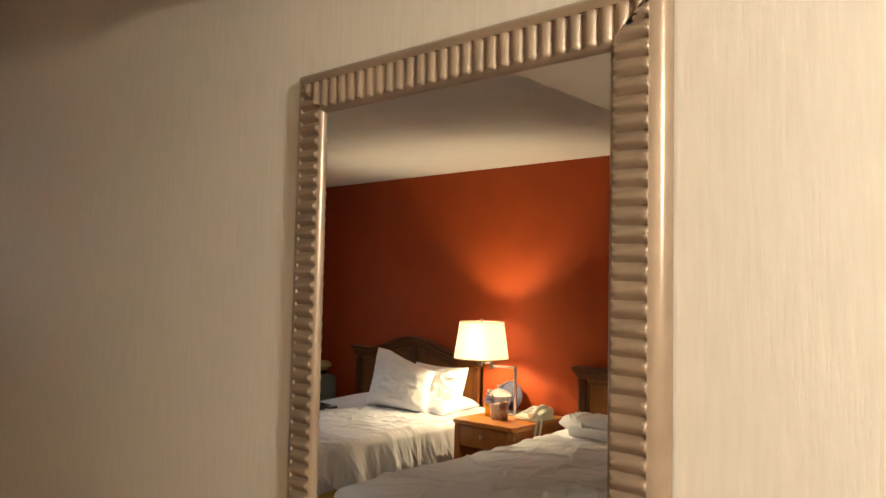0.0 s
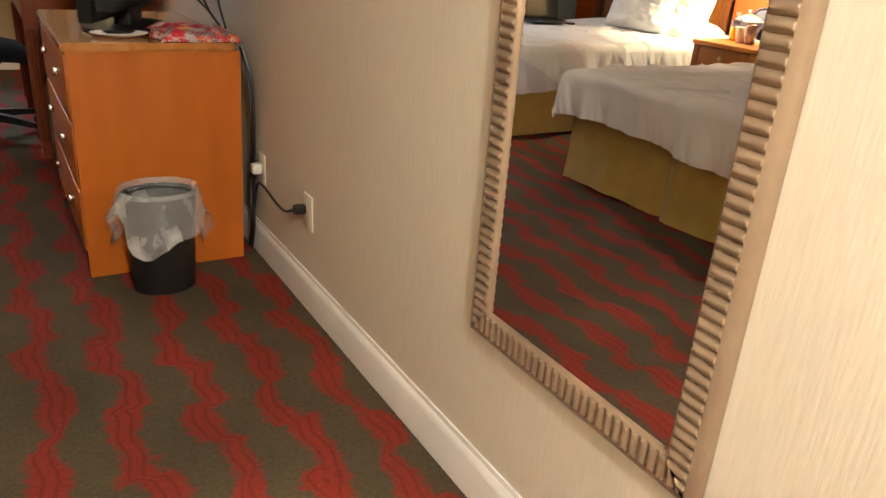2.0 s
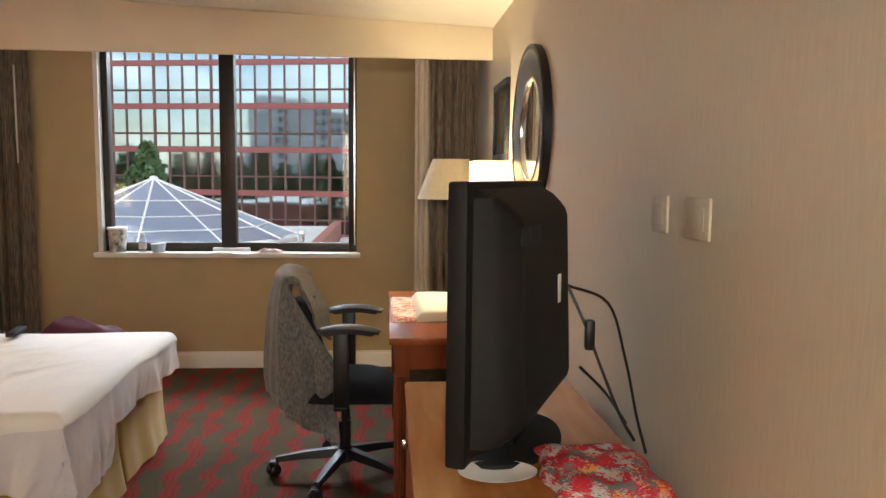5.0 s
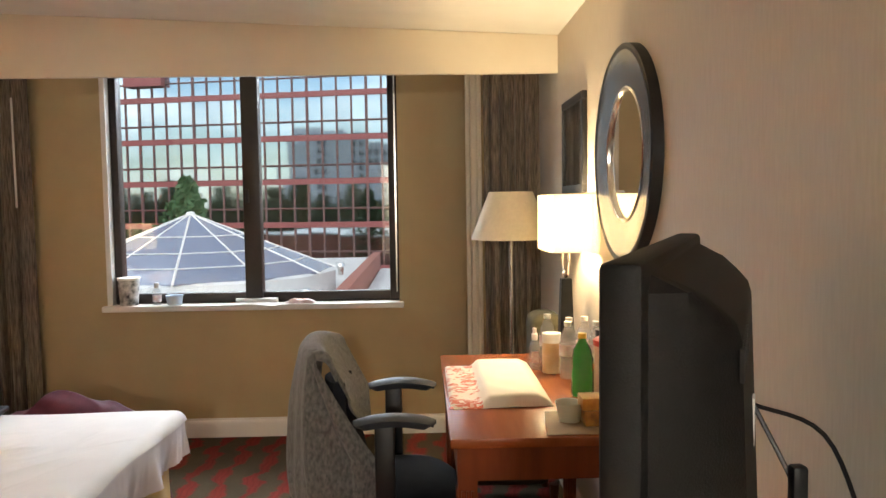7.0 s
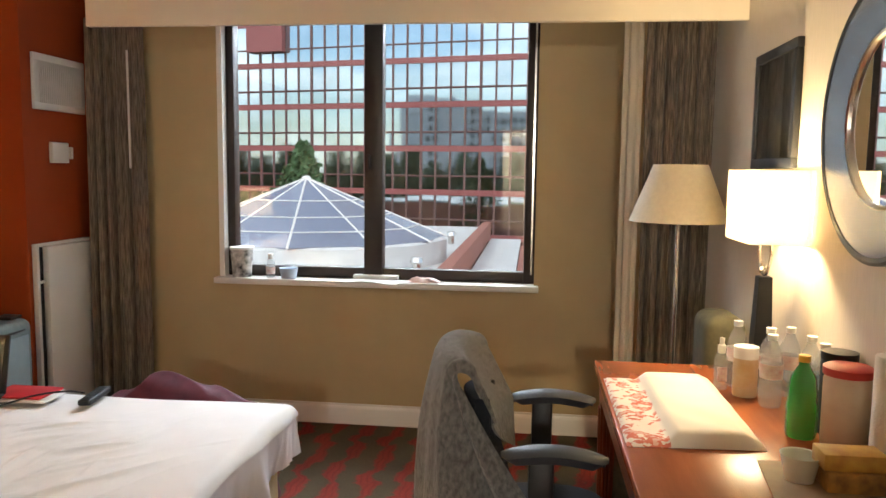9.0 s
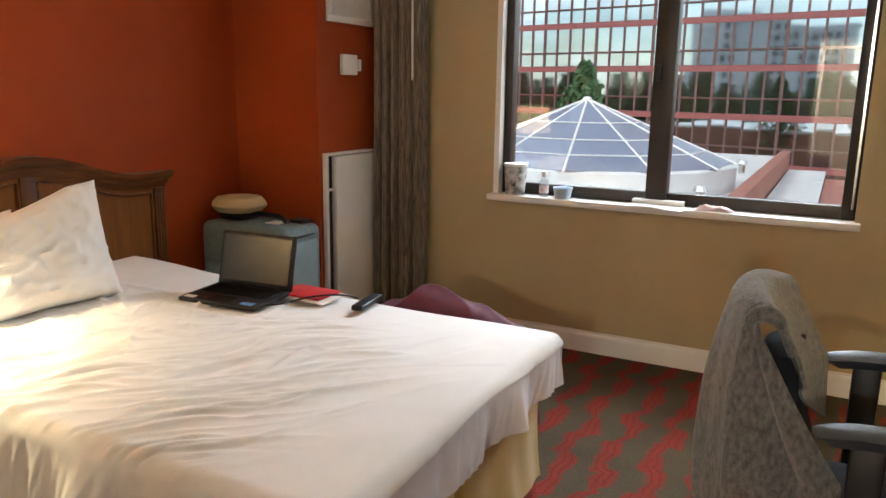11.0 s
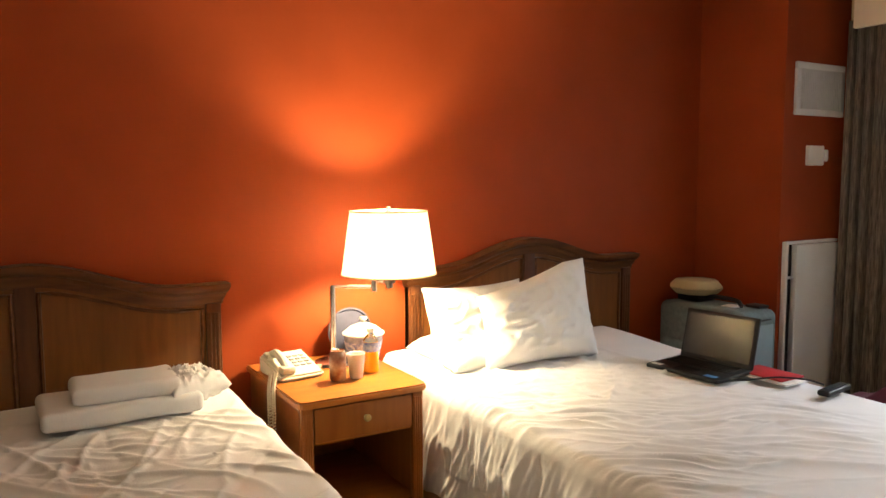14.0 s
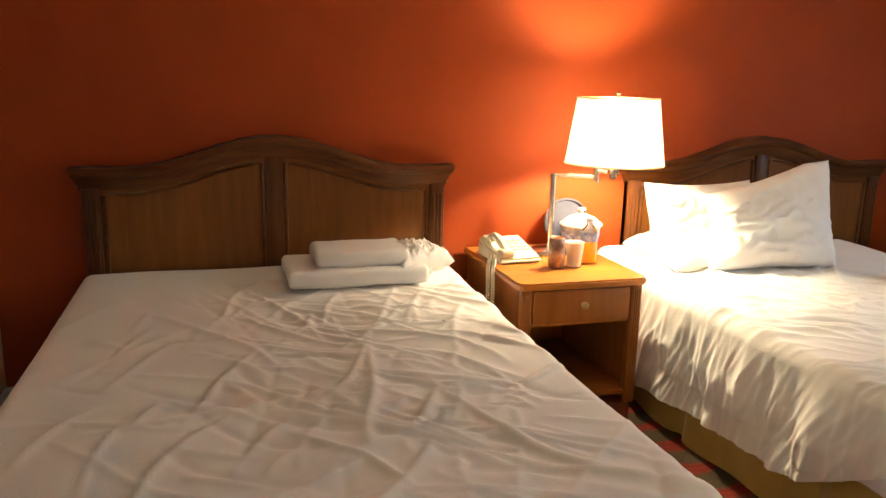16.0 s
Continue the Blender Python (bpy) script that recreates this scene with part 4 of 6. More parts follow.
def office_chair():
    """Faces local +x."""
    c = thing("office_chair", "black five-star office chair with arms pulled up to the desk", "chair")
    for k in range(5):
        a = radians(36 + 72 * k)
        dx, dy = math.cos(a), math.sin(a)
        bm = bmesh.new()
        ring = []
        for q, hw, z0, z1 in ((0.03, 0.026, 0.095, 0.135), (0.18, 0.022, 0.085, 0.118), (0.315, 0.015, 0.070, 0.092)):
            ring.append([bm.verts.new((dx * q - dy * s * hw, dy * q + dx * s * hw, z)) for s, z in ((-1, z0), (1, z0), (0.7, z1), (-0.7, z1))])
        for r0, r1 in zip(ring, ring[1:]):
            for i in range(4):
                j = (i + 1) % 4
                bm.faces.new((r0[i], r0[j], r1[j], r1[i]))
        bm.faces.new(ring[0][::-1])
        bm.faces.new(ring[-1])
        leg = part("base_leg", bm, M_black, c)
        wx, wy = dx * 0.325, dy * 0.325
        cb = bmesh.new()
        for s in (-1, 1):
            w = lathe([(0, -0.010), (0.022, -0.010), (0.028, -0.005), (0.028, 0.005), (0.022, 0.010), (0, 0.010)], seg=16)
            bmesh.ops.rotate(w, verts=w.verts, matrix=Matrix.Rotation(radians(90), 3, 'X'))
            bmesh.ops.rotate(w, verts=w.verts, matrix=Matrix.Rotation(a + 0.8, 3, 'Z'))
            bmesh.ops.translate(w, verts=w.verts, vec=(wx - s * 0.016 * math.sin(a + 0.8), wy + s * 0.016 * math.cos(a + 0.8), 0.029))
            tmp = bpy.data.meshes.new("w")
            w.to_mesh(tmp)
            w.free()
            cb.from_mesh(tmp)
            bpy.data.meshes.remove(tmp)
        bx(wx - 0.02, wx + 0.02, wy - 0.02, wy + 0.02, 0.045, 0.074, 0.008, bm=cb)
        part("caster", cb, M_black, leg)
    part("gas_lift", lathe([(0, 0.07), (0.036, 0.07), (0.036, 0.14), (0.028, 0.145), (0.028, 0.26), (0.016, 0.262), (0.016, 0.40), (0, 0.40)], seg=18), M_black, c)
    part("mechanism", bx(-0.12, 0.12, -0.09, 0.09, 0.375, 0.415, 0.01), M_black, c)
    part("lever", tube([(0.02, -0.09, 0.39), (0.03, -0.20, 0.375), (0.035, -0.24, 0.35)], 0.007, 8), M_black, c)

    def seat(u, v):
        a, b = 2 * u - 1, 2 * v - 1
        q = min(1.0, (abs(a) ** 3.2 + abs(b) ** 3.2) ** (1 / 3.2) + 1e-6)
        m = max(abs(a), abs(b)) / max(1e-6, (abs(a) ** 3.2 + abs(b) ** 3.2) ** (1 / 3.2))
        return (a * m * 0.255 + 0.02, b * m * 0.260, 0.415 + 0.075 * (1 - max(abs(a), abs(b)) ** 5) - 0.02 * max(0, a) ** 3)
    bm = sheet_grid(22, 22, seat)
    bmesh.ops.solidify(bm, geom=bm.faces[:], thickness=0.03)
    part("seat", bm, M_fabric, c, "charcoal fabric seat", smooth=70)

    def back(u, v):
        b = 2 * v - 1
        z = 0.50 + 0.33 * u
        hw = 0.152 * (1 - 0.20 * u ** 3) * (0.85 + 0.15 * min(1, u * 6))
        return (-0.165 - 0.055 * u - 0.02 * math.sin(u * 3) + 0.045 * b * b, b * hw, z)
    bm = sheet_grid(18, 16, back, thick=0.045)
    part("backrest", bm, M_fabric, c, "charcoal fabric backrest", smooth=70)
    part("back_bar", tube(curve([(-0.10, 0, 0.395), (-0.20, 0, 0.40), (-0.25, 0, 0.46), (-0.26, 0, 0.66)], 5), 0.022, 10), M_black, c)
    for s in (-1, 1):
        arm = part("armrest", bx(-0.03, 0.035, s * 0.252 - 0.014, s * 0.252 + 0.014, 0.40, 0.725, 0.008), M_black, c)
        part("arm_bracket", bx(-0.03, 0.03, min(s * 0.10, s * 0.26), max(s * 0.10, s * 0.26), 0.385, 0.405, 0.005), M_black, arm)

        def pad(u, v):
            b = 2 * v - 1
            hw = 0.042 * (1 - (2 * u - 1) ** 6) ** 0.5 if 0 < u < 1 else 0.004
            return (-0.10 + 0.27 * u, s * 0.250 + b * hw, 0.760 - 0.014 * b * b - 0.022 * (2 * u - 1) ** 2)
        part("arm_pad", sheet_grid(18, 8, pad, thick=0.028), M_arm, arm, "smooth rubber arm pad", smooth=70)
    c.matrix_basis = pose(-0.825, 3.525, 0, 0, 0, -1)


office_chair()


def draped_towel():
    """A plush throw over the chair's back; its near end falls round the side as a flap. Chair's own frame."""
    fl = 0.42                                           # share of the width that makes the flap

    def f(u, v):
        q = max(0.0, (fl - v) / fl)
        b = 2 * max(0.0, (v - fl) / (1 - fl)) - 1
        front, behind = 0.09 + 0.30 * max(0.0, (v - fl) / (1 - fl)) ** 0.5, 0.62 + 0.10 * q - 0.10 * v
        s = -front + (front + behind) * u               # 0 on the top edge, positive down the back
        top = 0.972 - 0.030 * b * b - 0.018 * q
        ox = -0.262 + 0.050 * b * b
        r = 0.036
        if abs(s) < 0.055:
            a = s / 0.055 * math.pi / 2
            x, z = ox - r * math.sin(a), top - r * (1 - math.cos(a))
        elif s > 0:
            d = s - 0.055
            x, z = ox - r - 0.030 * math.sin(min(1.0, d * 1.6) * math.pi) - 0.01 * d, top - r - d
        else:
            d = -s - 0.055
            x, z = ox + r + 0.42 * min(d, 0.17) + 0.06 * d, top - r - 0.93 * d
        y = b * 0.185
        down = max(0.0, s)
        wide = 0.245 * min(1.0, (down / 0.34) ** 1.05)   # the flap widens downwards
        x += q * wide
        y -= q * (0.012 + 0.05 * math.sin(min(1.0, q) * math.pi) * min(1.0, down * 3)) + 0.05 * down * (b < -0.9) * (1 - q)
        hang = min(1.0, down * 2.6)
        w = 0.018 * math.sin(v * 21 + 2 * s + 0.6) + 0.009 * math.sin(v * 47 + 3 + 2 * s) + 0.012 * noise.noise(Vector((v * 5, s * 4, 5)))
        x -= w * hang * (1 - q)
        y -= w * hang * min(1.0, 2 * q)
        z += 0.012 * noise.noise(Vector((v * 4, s * 3, 9)))
        return (x, y, z)
    t = solo("draped_throw", sheet_grid(80, 72, f, thick=0.008), M_grey, "grey plush throw hanging over the office chair back", "throw", smooth=80)
    t.matrix_basis = pose(-0.825, 3.525, 0, 0, 0, -1)


draped_towel()

# ---- red column: vent, thermostat, white cover ----


def wall_vent():
    x, y0, y1, z0, z1 = XC, 5.005, 5.44, 1.735, 2.020
    v = thing("air_vent", "white louvred air vent on the red column", "vent", (x, (y0 + y1) / 2, z0))
    part("backing", bx(x + 0.001, x + 0.004, y0 + 0.02, y1 - 0.02, z0 + 0.02, z1 - 0.02), mat("grey_duct", (0.30, 0.29, 0.27), None, 0.7), v)
    for a in (bx(x + 0.001, x + 0.018, y0, y1, z1 - 0.035, z1, 0.004), bx(x + 0.001, x + 0.018, y0, y1, z0, z0 + 0.035, 0.004), bx(x + 0.001, x + 0.018, y0, y0 + 0.035, z0 + 0.035, z1 - 0.035, 0.003), bx(x + 0.001, x + 0.018, y1 - 0.035, y1, z0 + 0.035, z1 - 0.035, 0.003)):
        part("frame", a, M_white, v)
    n = 22
    for k in range(n):
        y = y0 + 0.045 + (y1 - y0 - 0.09) * k / (n - 1)
        part("slat", bx(x + 0.004, x + 0.014, y - 0.0035, y + 0.0035, z0 + 0.035, z1 - 0.035), M_white, v)


wall_vent()
th = thing("thermostat", "small white thermostat on the red column", "thermostat", (XC, 5.2, 1.46))
part("body", bx(XC + 0.001, XC + 0.026, 5.125, 5.265, 1.462, 1.572, 0.006), M_white, th)
part("dial", bx(XC + 0.01, XC + 0.034, 5.268, 5.292, 1.485, 1.55, 0.006), M_white, th)


def fan_coil_cover():
    x = XC
    c = thing("heater_cover", "tall white heater cover with dark side slot", "heater cover", (x, 5.19, 0))
    part("frame", bx(x + 0.001, x + 0.030, 4.955, 4.975, 0.02, 1.046, 0.003), M_white, c)
    part("frame", bx(x + 0.001, x + 0.030, 4.976, 5.42, 1.030, 1.046, 0.003), M_white, c)
    part("slot", bx(x + 0.002, x + 0.012, 4.976, 5.025, 0.02, 1.028), M_gap, c)
    for z in (0.20, 0.84):
        part("clip", bx(x + 0.006, x + 0.028, 4.976, 5.024, z, z + 0.012), M_white, c)
    part("panel", bx(x + 0.004, x + 0.044, 5.026, 5.42, 0.02, 1.026, 0.005), M_white, c, "plain white front panel")


fan_coil_cover()

# ---- suitcase and takeaway box by the red wall ----


def suitcase():
    M = mat("grey_green_nylon", (0.16, 0.20, 0.20), (0.12, 0.155, 0.155), 0.7, 40, 0.3, 400)
    s = thing("suitcase", "grey-green soft suitcase standing in the corner", "suitcase", (-3.57, 4.68, 0))
    x0, x1, y0, y1 = -3.86, -3.29, 4.50, 4.80
    part("body", bx(x0, x1, y0, y1, 0.05, 0.705, 0.045, seg=4), M, s)
    part("front_pocket", bx(x0 + 0.05, x1 - 0.05, y0 - 0.03, y0 + 0.01, 0.10, 0.50, 0.025, seg=3), M, s)
    for z in (0.655, 0.10):
        part("piping", tube(curve([(x1 - 0.01, y0 + 0.03, z), (x1 + 0.004, (y0 + y1) / 2, z), (x1 - 0.01, y1 - 0.03, z)], 4), 0.006, 6), M_black, s)
    part("side_panel", bx(x1 - 0.004, x1 + 0.006, y0 + 0.05, y1 - 0.05, 0.12, 0.63, 0.004), mat("blue_grey_trim", (0.24, 0.31, 0.33), None, 0.6), s)
    part("handle", tube(curve([(-3.68, 4.66, 0.70), (-3.66, 4.66, 0.735), (-3.55, 4.66, 0.742), (-3.44, 4.66, 0.735), (-3.42, 4.66, 0.70)], 4), 0.012, 8), M_black, s)
    for x in (x0 + 0.07, x1 - 0.07):
        for y in (y0 + 0.05, y1 - 0.05):
            part("wheel", lathe([(0, 0.001), (0.02, 0.001), (0.025, 0.02), (0.02, 0.05), (0, 0.05)], x, y, 12), M_black, s)


suitcase()


def takeaway_box():
    M = mat("foam_tan", (0.50, 0.39, 0.20), (0.44, 0.33, 0.17), 0.8, 12)
    b = thing("takeaway_box", "tan foam takeaway box on the suitcase", "food box", (-3.72, 4.66, 0.706))

    def shell(z0, z1, s0, s1):
        bm = bmesh.new()
        lo, hi = [], []
        for k in range(8):
            a = math.pi / 8 + k * math.pi / 4
            lo.append(bm.verts.new((-3.725 + s0 * 0.115 * math.cos(a), 4.66 + s0 * 0.115 * math.sin(a), z0)))
            hi.append(bm.verts.new((-3.725 + s1 * 0.115 * math.cos(a), 4.66 + s1 * 0.115 * math.sin(a), z1)))
        bm.faces.new(lo[::-1])
        bm.faces.new(hi)
        for k in range(8):
            j = (k + 1) % 8
            bm.faces.new((lo[k], lo[j], hi[j], hi[k]))
        bmesh.ops.bevel(bm, geom=bm.edges[:], offset=0.006, segments=2, affect='EDGES')
        return bm
    part("tray", shell(0.745, 0.782, 1.02, 1.36), M, b)
    part("lid", shell(0.783, 0.822, 1.36, 1.05), M, b)
    solo("paper_slip", bx(-3.50, -3.42, 4.60, 4.68, 0.7065, 0.712, 0.001), M_sheet, "crumpled white paper slip on the suitcase", "paper")
    solo("wallet", bx(-3.42, -3.33, 4.69, 4.77, 0.7065, 0.722, 0.005), M_black, "small black wallet on the suitcase", "wallet")
    part("rest", bx(-3.80, -3.65, 4.59, 4.73, 0.7055, 0.7445, 0.01), M_black, b, "dark pouch under the box")


takeaway_box()

# ---- things on the unmade bed ----


def laptop():
    """Local x to the right, local y to the back, screen opens backwards."""
    l = thing("laptop", "open black laptop with dark screen on the white sheet", "laptop")
    part("base", bx(-0.18, 0.18, -0.12, 0.12, 0.0, 0.018, 0.005), M_black, l)
    for r in range(5):
        for k in range(13):
            part("key", bx(-0.155 + 0.0235 * k, -0.1345 + 0.0235 * k, 0.075 - 0.022 * r, 0.094 - 0.022 * r, 0.0181, 0.0205), M_tv, l)
    part("touchpad", bx(-0.055, 0.045, -0.105, -0.040, 0.0181, 0.019), M_tv, l)
    part("sticker", bx(-0.165, -0.115, -0.108, -0.080, 0.0181, 0.0188), M_sheet, l, "white sticker")
    part("sticker", bx(0.10, 0.155, -0.108, -0.075, 0.0181, 0.0188), mat("blue_sticker", (0.10, 0.30, 0.62), None, 0.4), l, "blue sticker")
    lid = bx(-0.18, 0.18, 0.118, 0.130, 0.014, 0.236, 0.004)
    scr = bx(-0.165, 0.165, 0.1155, 0.119, 0.035, 0.222)
    for bm in (lid, scr):
        bmesh.ops.rotate(bm, verts=bm.verts, cent=(0, 0.122, 0.016), matrix=Matrix.Rotation(radians(-14), 3, 'X'))
    s = part("lid", lid, M_black, l)
    part("screen", scr, mat("laptop_screen", (0.05, 0.045, 0.04), None, 0.22), s, "dark glossy screen")
    l.matrix_basis = pose(-2.99, 3.83, TOP + 0.016, 1, 0, 5)


laptop()
fo = thing("red_folder", "red folder lying over white papers on the bed", "folder", (-2.76, 4.08, TOP))
part("papers", bx(-2.88, -2.64, 3.93, 4.09, TOP + 0.013, TOP + 0.021, 0.002), M_sheet, fo, "loose white papers")
part("cover", bx(-2.885, -2.67, 3.945, 4.095, TOP + 0.022, TOP + 0.030, 0.002), mat("red_card", (0.50, 0.03, 0.035), (0.42, 0.02, 0.03), 0.45, 12), fo, "red card cover")


def remote():
    r = thing("remote_control", "black television remote control on the white sheet", "remote control")
    part("body", bx(-0.024, 0.024, -0.095, 0.095, 0.0, 0.022, 0.007, seg=3), M_black, r)
    for k in range(7):
        for q in (-0.013, 0, 0.013):
            part("button", bx(q - 0.004, q + 0.004, 0.06 - 0.02 * k, 0.07 - 0.02 * k, 0.0221, 0.0245), M_arm, r)
    r.matrix_basis = pose(-2.50, 4.03, TOP + 0.012, 0, 0, 8)


remote()
solo("laptop_cable", tube(curve([(-2.81, 3.80, TOP + 0.022), (-2.76, 3.84, TOP + 0.026), (-2.70, 3.95, TOP + 0.036), (-2.62, 4.03, TOP + 0.034), (-2.56, 4.06, TOP + 0.022)], 6), 0.004, 6), M_black, "thin black cable lying across the sheet", "cable")

# ---- things on the nightstand ----
NZ = 0.610


def telephone():
    M = mat("ivory_plastic", (0.70, 0.65, 0.52), (0.66, 0.61, 0.48), 0.4, 20)
    t = thing("telephone", "ivory desk telephone with coiled cord on the nightstand", "telephone")
    body = prism([(-0.105, 0.0), (0.105, 0.0), (0.105, 0.020), (-0.105, 0.075)], 'y', -0.095, 0.095)
    bmesh.ops.bevel(body, geom=body.edges[:], offset=0.008, segments=2, affect='EDGES')
    part("body", body, M, t)
    hs = tube(curve([(-0.075, -0.055, 0.068), (-0.03, -0.055, 0.088), (0.03, -0.055, 0.075), (0.075, -0.055, 0.045)], 5), 0.017, 10)
    for x, z in ((-0.075, 0.066), (0.075, 0.040)):
        bx(x - 0.026, x + 0.026, -0.083, -0.027, z - 0.014, z + 0.018, 0.010, bm=hs)
    part("receiver", hs, M, t)
    for i in range(4):
        for j in range(3):
            x = -0.05 + 0.026 * i
            z = 0.0605 - 0.0265 * (x + 0.05) / 0.1 - 0.0005
            part("key", bx(x - 0.008, x + 0.008, 0.0 + 0.027 * j, 0.018 + 0.027 * j, z - 0.006, z + 0.005), mat("grey_keys", (0.35, 0.34, 0.32), None, 0.5) if i + j == 0 else bpy.data.materials["grey_keys"], t)
    t.matrix_basis = pose(-3.70, 2.262, NZ, 0, 0, 6)
    for off in (0.0, 0.055):
        pts = [(-3.66 + off, 2.165, NZ + 0.035), (-3.60 + off, 2.135, NZ - 0.01), (-3.56 + off, 2.122, NZ - 0.10), (-3.56 + off, 2.120, NZ - 0.24)]
        line = curve(pts, 30)
        hel = []
        for k, p in enumerate(line):
            for q in range(2):
                a = (k * 2 + q) * 1.15
                hel.append(p + Vector((0.009 * math.cos(a), 0.006 * math.sin(a), 0.004 * math.sin(a))))
        solo("phone_cord", tube(hel, 0.0028, 5), M, "coiled ivory telephone cord hanging beside the nightstand", "cord", "telephone cords")


telephone()


def can():
    c = thing("drink_can", "silver drinks can with printed dark mark", "can", (-3.515, 2.386, NZ))
    M = mat("can_print", (0.55, 0.47, 0.42), (0.25, 0.10, 0.06), 0.35, 28, metal=0.6)
    part("body", lathe([(0.026, NZ), (0.033, NZ + 0.010), (0.033, NZ + 0.105), (0.027, NZ + 0.118)], -3.515, 2.386, 24), M, c)
    part("lid", lathe([(0.027, NZ + 0.118), (0.028, NZ + 0.122), (0.024, NZ + 0.119), (0, NZ + 0.117)], -3.515, 2.386, 24), M_chrome, c)


can()
M_cup = mat("paper_cup", (0.78, 0.72, 0.66), (0.74, 0.68, 0.62), 0.6, 15)
cu = thing("paper_cup", "plain pale paper cup on the nightstand", "cup", (-3.52, 2.466, NZ))
part("body", lathe([(0, NZ), (0.026, NZ), (0.036, NZ + 0.096), (0.038, NZ + 0.098), (0.034, NZ + 0.096), (0.025, NZ + 0.006), (0, NZ + 0.006)], -3.52, 2.466, 24), M_cup, cu)


def juice():
    x, y = -3.575, 2.555
    b = thing("juice_bottle", "small bottle of orange juice with blue label and white cap", "bottle", (x, y, NZ))
    part("body", lathe([(0, NZ), (0.033, NZ + 0.002), (0.034, NZ + 0.11), (0, NZ + 0.112)], x, y, 24), mat("orange_juice", (0.85, 0.42, 0.01), (0.80, 0.36, 0.01), 0.25, 6), b)
    part("neck", lathe([(0.034, NZ + 0.112), (0.030, NZ + 0.135), (0.014, NZ + 0.155), (0.013, NZ + 0.165)], x, y, 24), glass("clear_plastic", (0.95, 0.97, 1.0), 0.05), b)
    part("label", lathe([(0.0345, NZ + 0.088), (0.0345, NZ + 0.125)], x, y, 24), mat("blue_white_label", (0.60, 0.64, 0.75), (0.10, 0.14, 0.45), 0.5, 45), b)
    part("cap", lathe([(0.015, NZ + 0.165), (0.016, NZ + 0.182), (0, NZ + 0.184)], x, y, 18), M_white, b)


juice()


def ice_bucket():
    M = mat("slate_plastic", (0.085, 0.085, 0.125), (0.06, 0.06, 0.09), 0.45, 12)
    x, y = -3.755, 2.605
    t = lathe([(0, 0), (0.098, 0), (0.104, 0.004), (0.106, 0.016), (0.098, 0.016), (0.094, 0.006), (0, 0.006)], seg=36)
    bmesh.ops.rotate(t, verts=t.verts, matrix=Matrix.Rotation(radians(82), 3, 'Y'))
    bmesh.ops.translate(t, verts=t.verts, vec=(-3.895, 2.600, NZ + 0.108))
    solo("round_tray", t, M, "round slate plastic tray leaning on the red wall", "tray")
    b = thing("ice_bucket", "white and blue ice bucket with knobbed lid", "bucket", (x, y, NZ))
    body = lathe([(0, NZ), (0.062, NZ), (0.066, NZ + 0.01), (0.086, NZ + 0.115), (0.088, NZ + 0.122), (0.080, NZ + 0.122), (0.058, NZ + 0.012), (0, NZ + 0.012)], x, y, 16)
    part("body", body, mat("blue_white_glaze", (0.50, 0.56, 0.72), (0.24, 0.29, 0.48), 0.25, 30), b, "pale blue patterned body", smooth=20)
    part("rim", lathe([(0.088, NZ + 0.118), (0.092, NZ + 0.122), (0.090, NZ + 0.128), (0.082, NZ + 0.126)], x, y, 32), M_white, b)
    part("lid", lathe([(0.088, NZ + 0.127), (0.060, NZ + 0.152), (0.022, NZ + 0.168), (0, NZ + 0.170)], x, y, 16), M_white, b, "white faceted lid", smooth=20)
    part("knob", lathe([(0.010, NZ + 0.168), (0.009, NZ + 0.178), (0.018, NZ + 0.184), (0.016, NZ + 0.194), (0, NZ + 0.197)], x, y, 16), M_white, b)
    part("label", lathe([(0.0765, NZ + 0.055), (0.0835, NZ + 0.092)], x, y, 16), mat("pale_blue_label", (0.70, 0.73, 0.84), (0.16, 0.20, 0.55), 0.5, 60), b, "printed blue and white band")


ice_bucket()

# ---- things on the dresser and by it ----


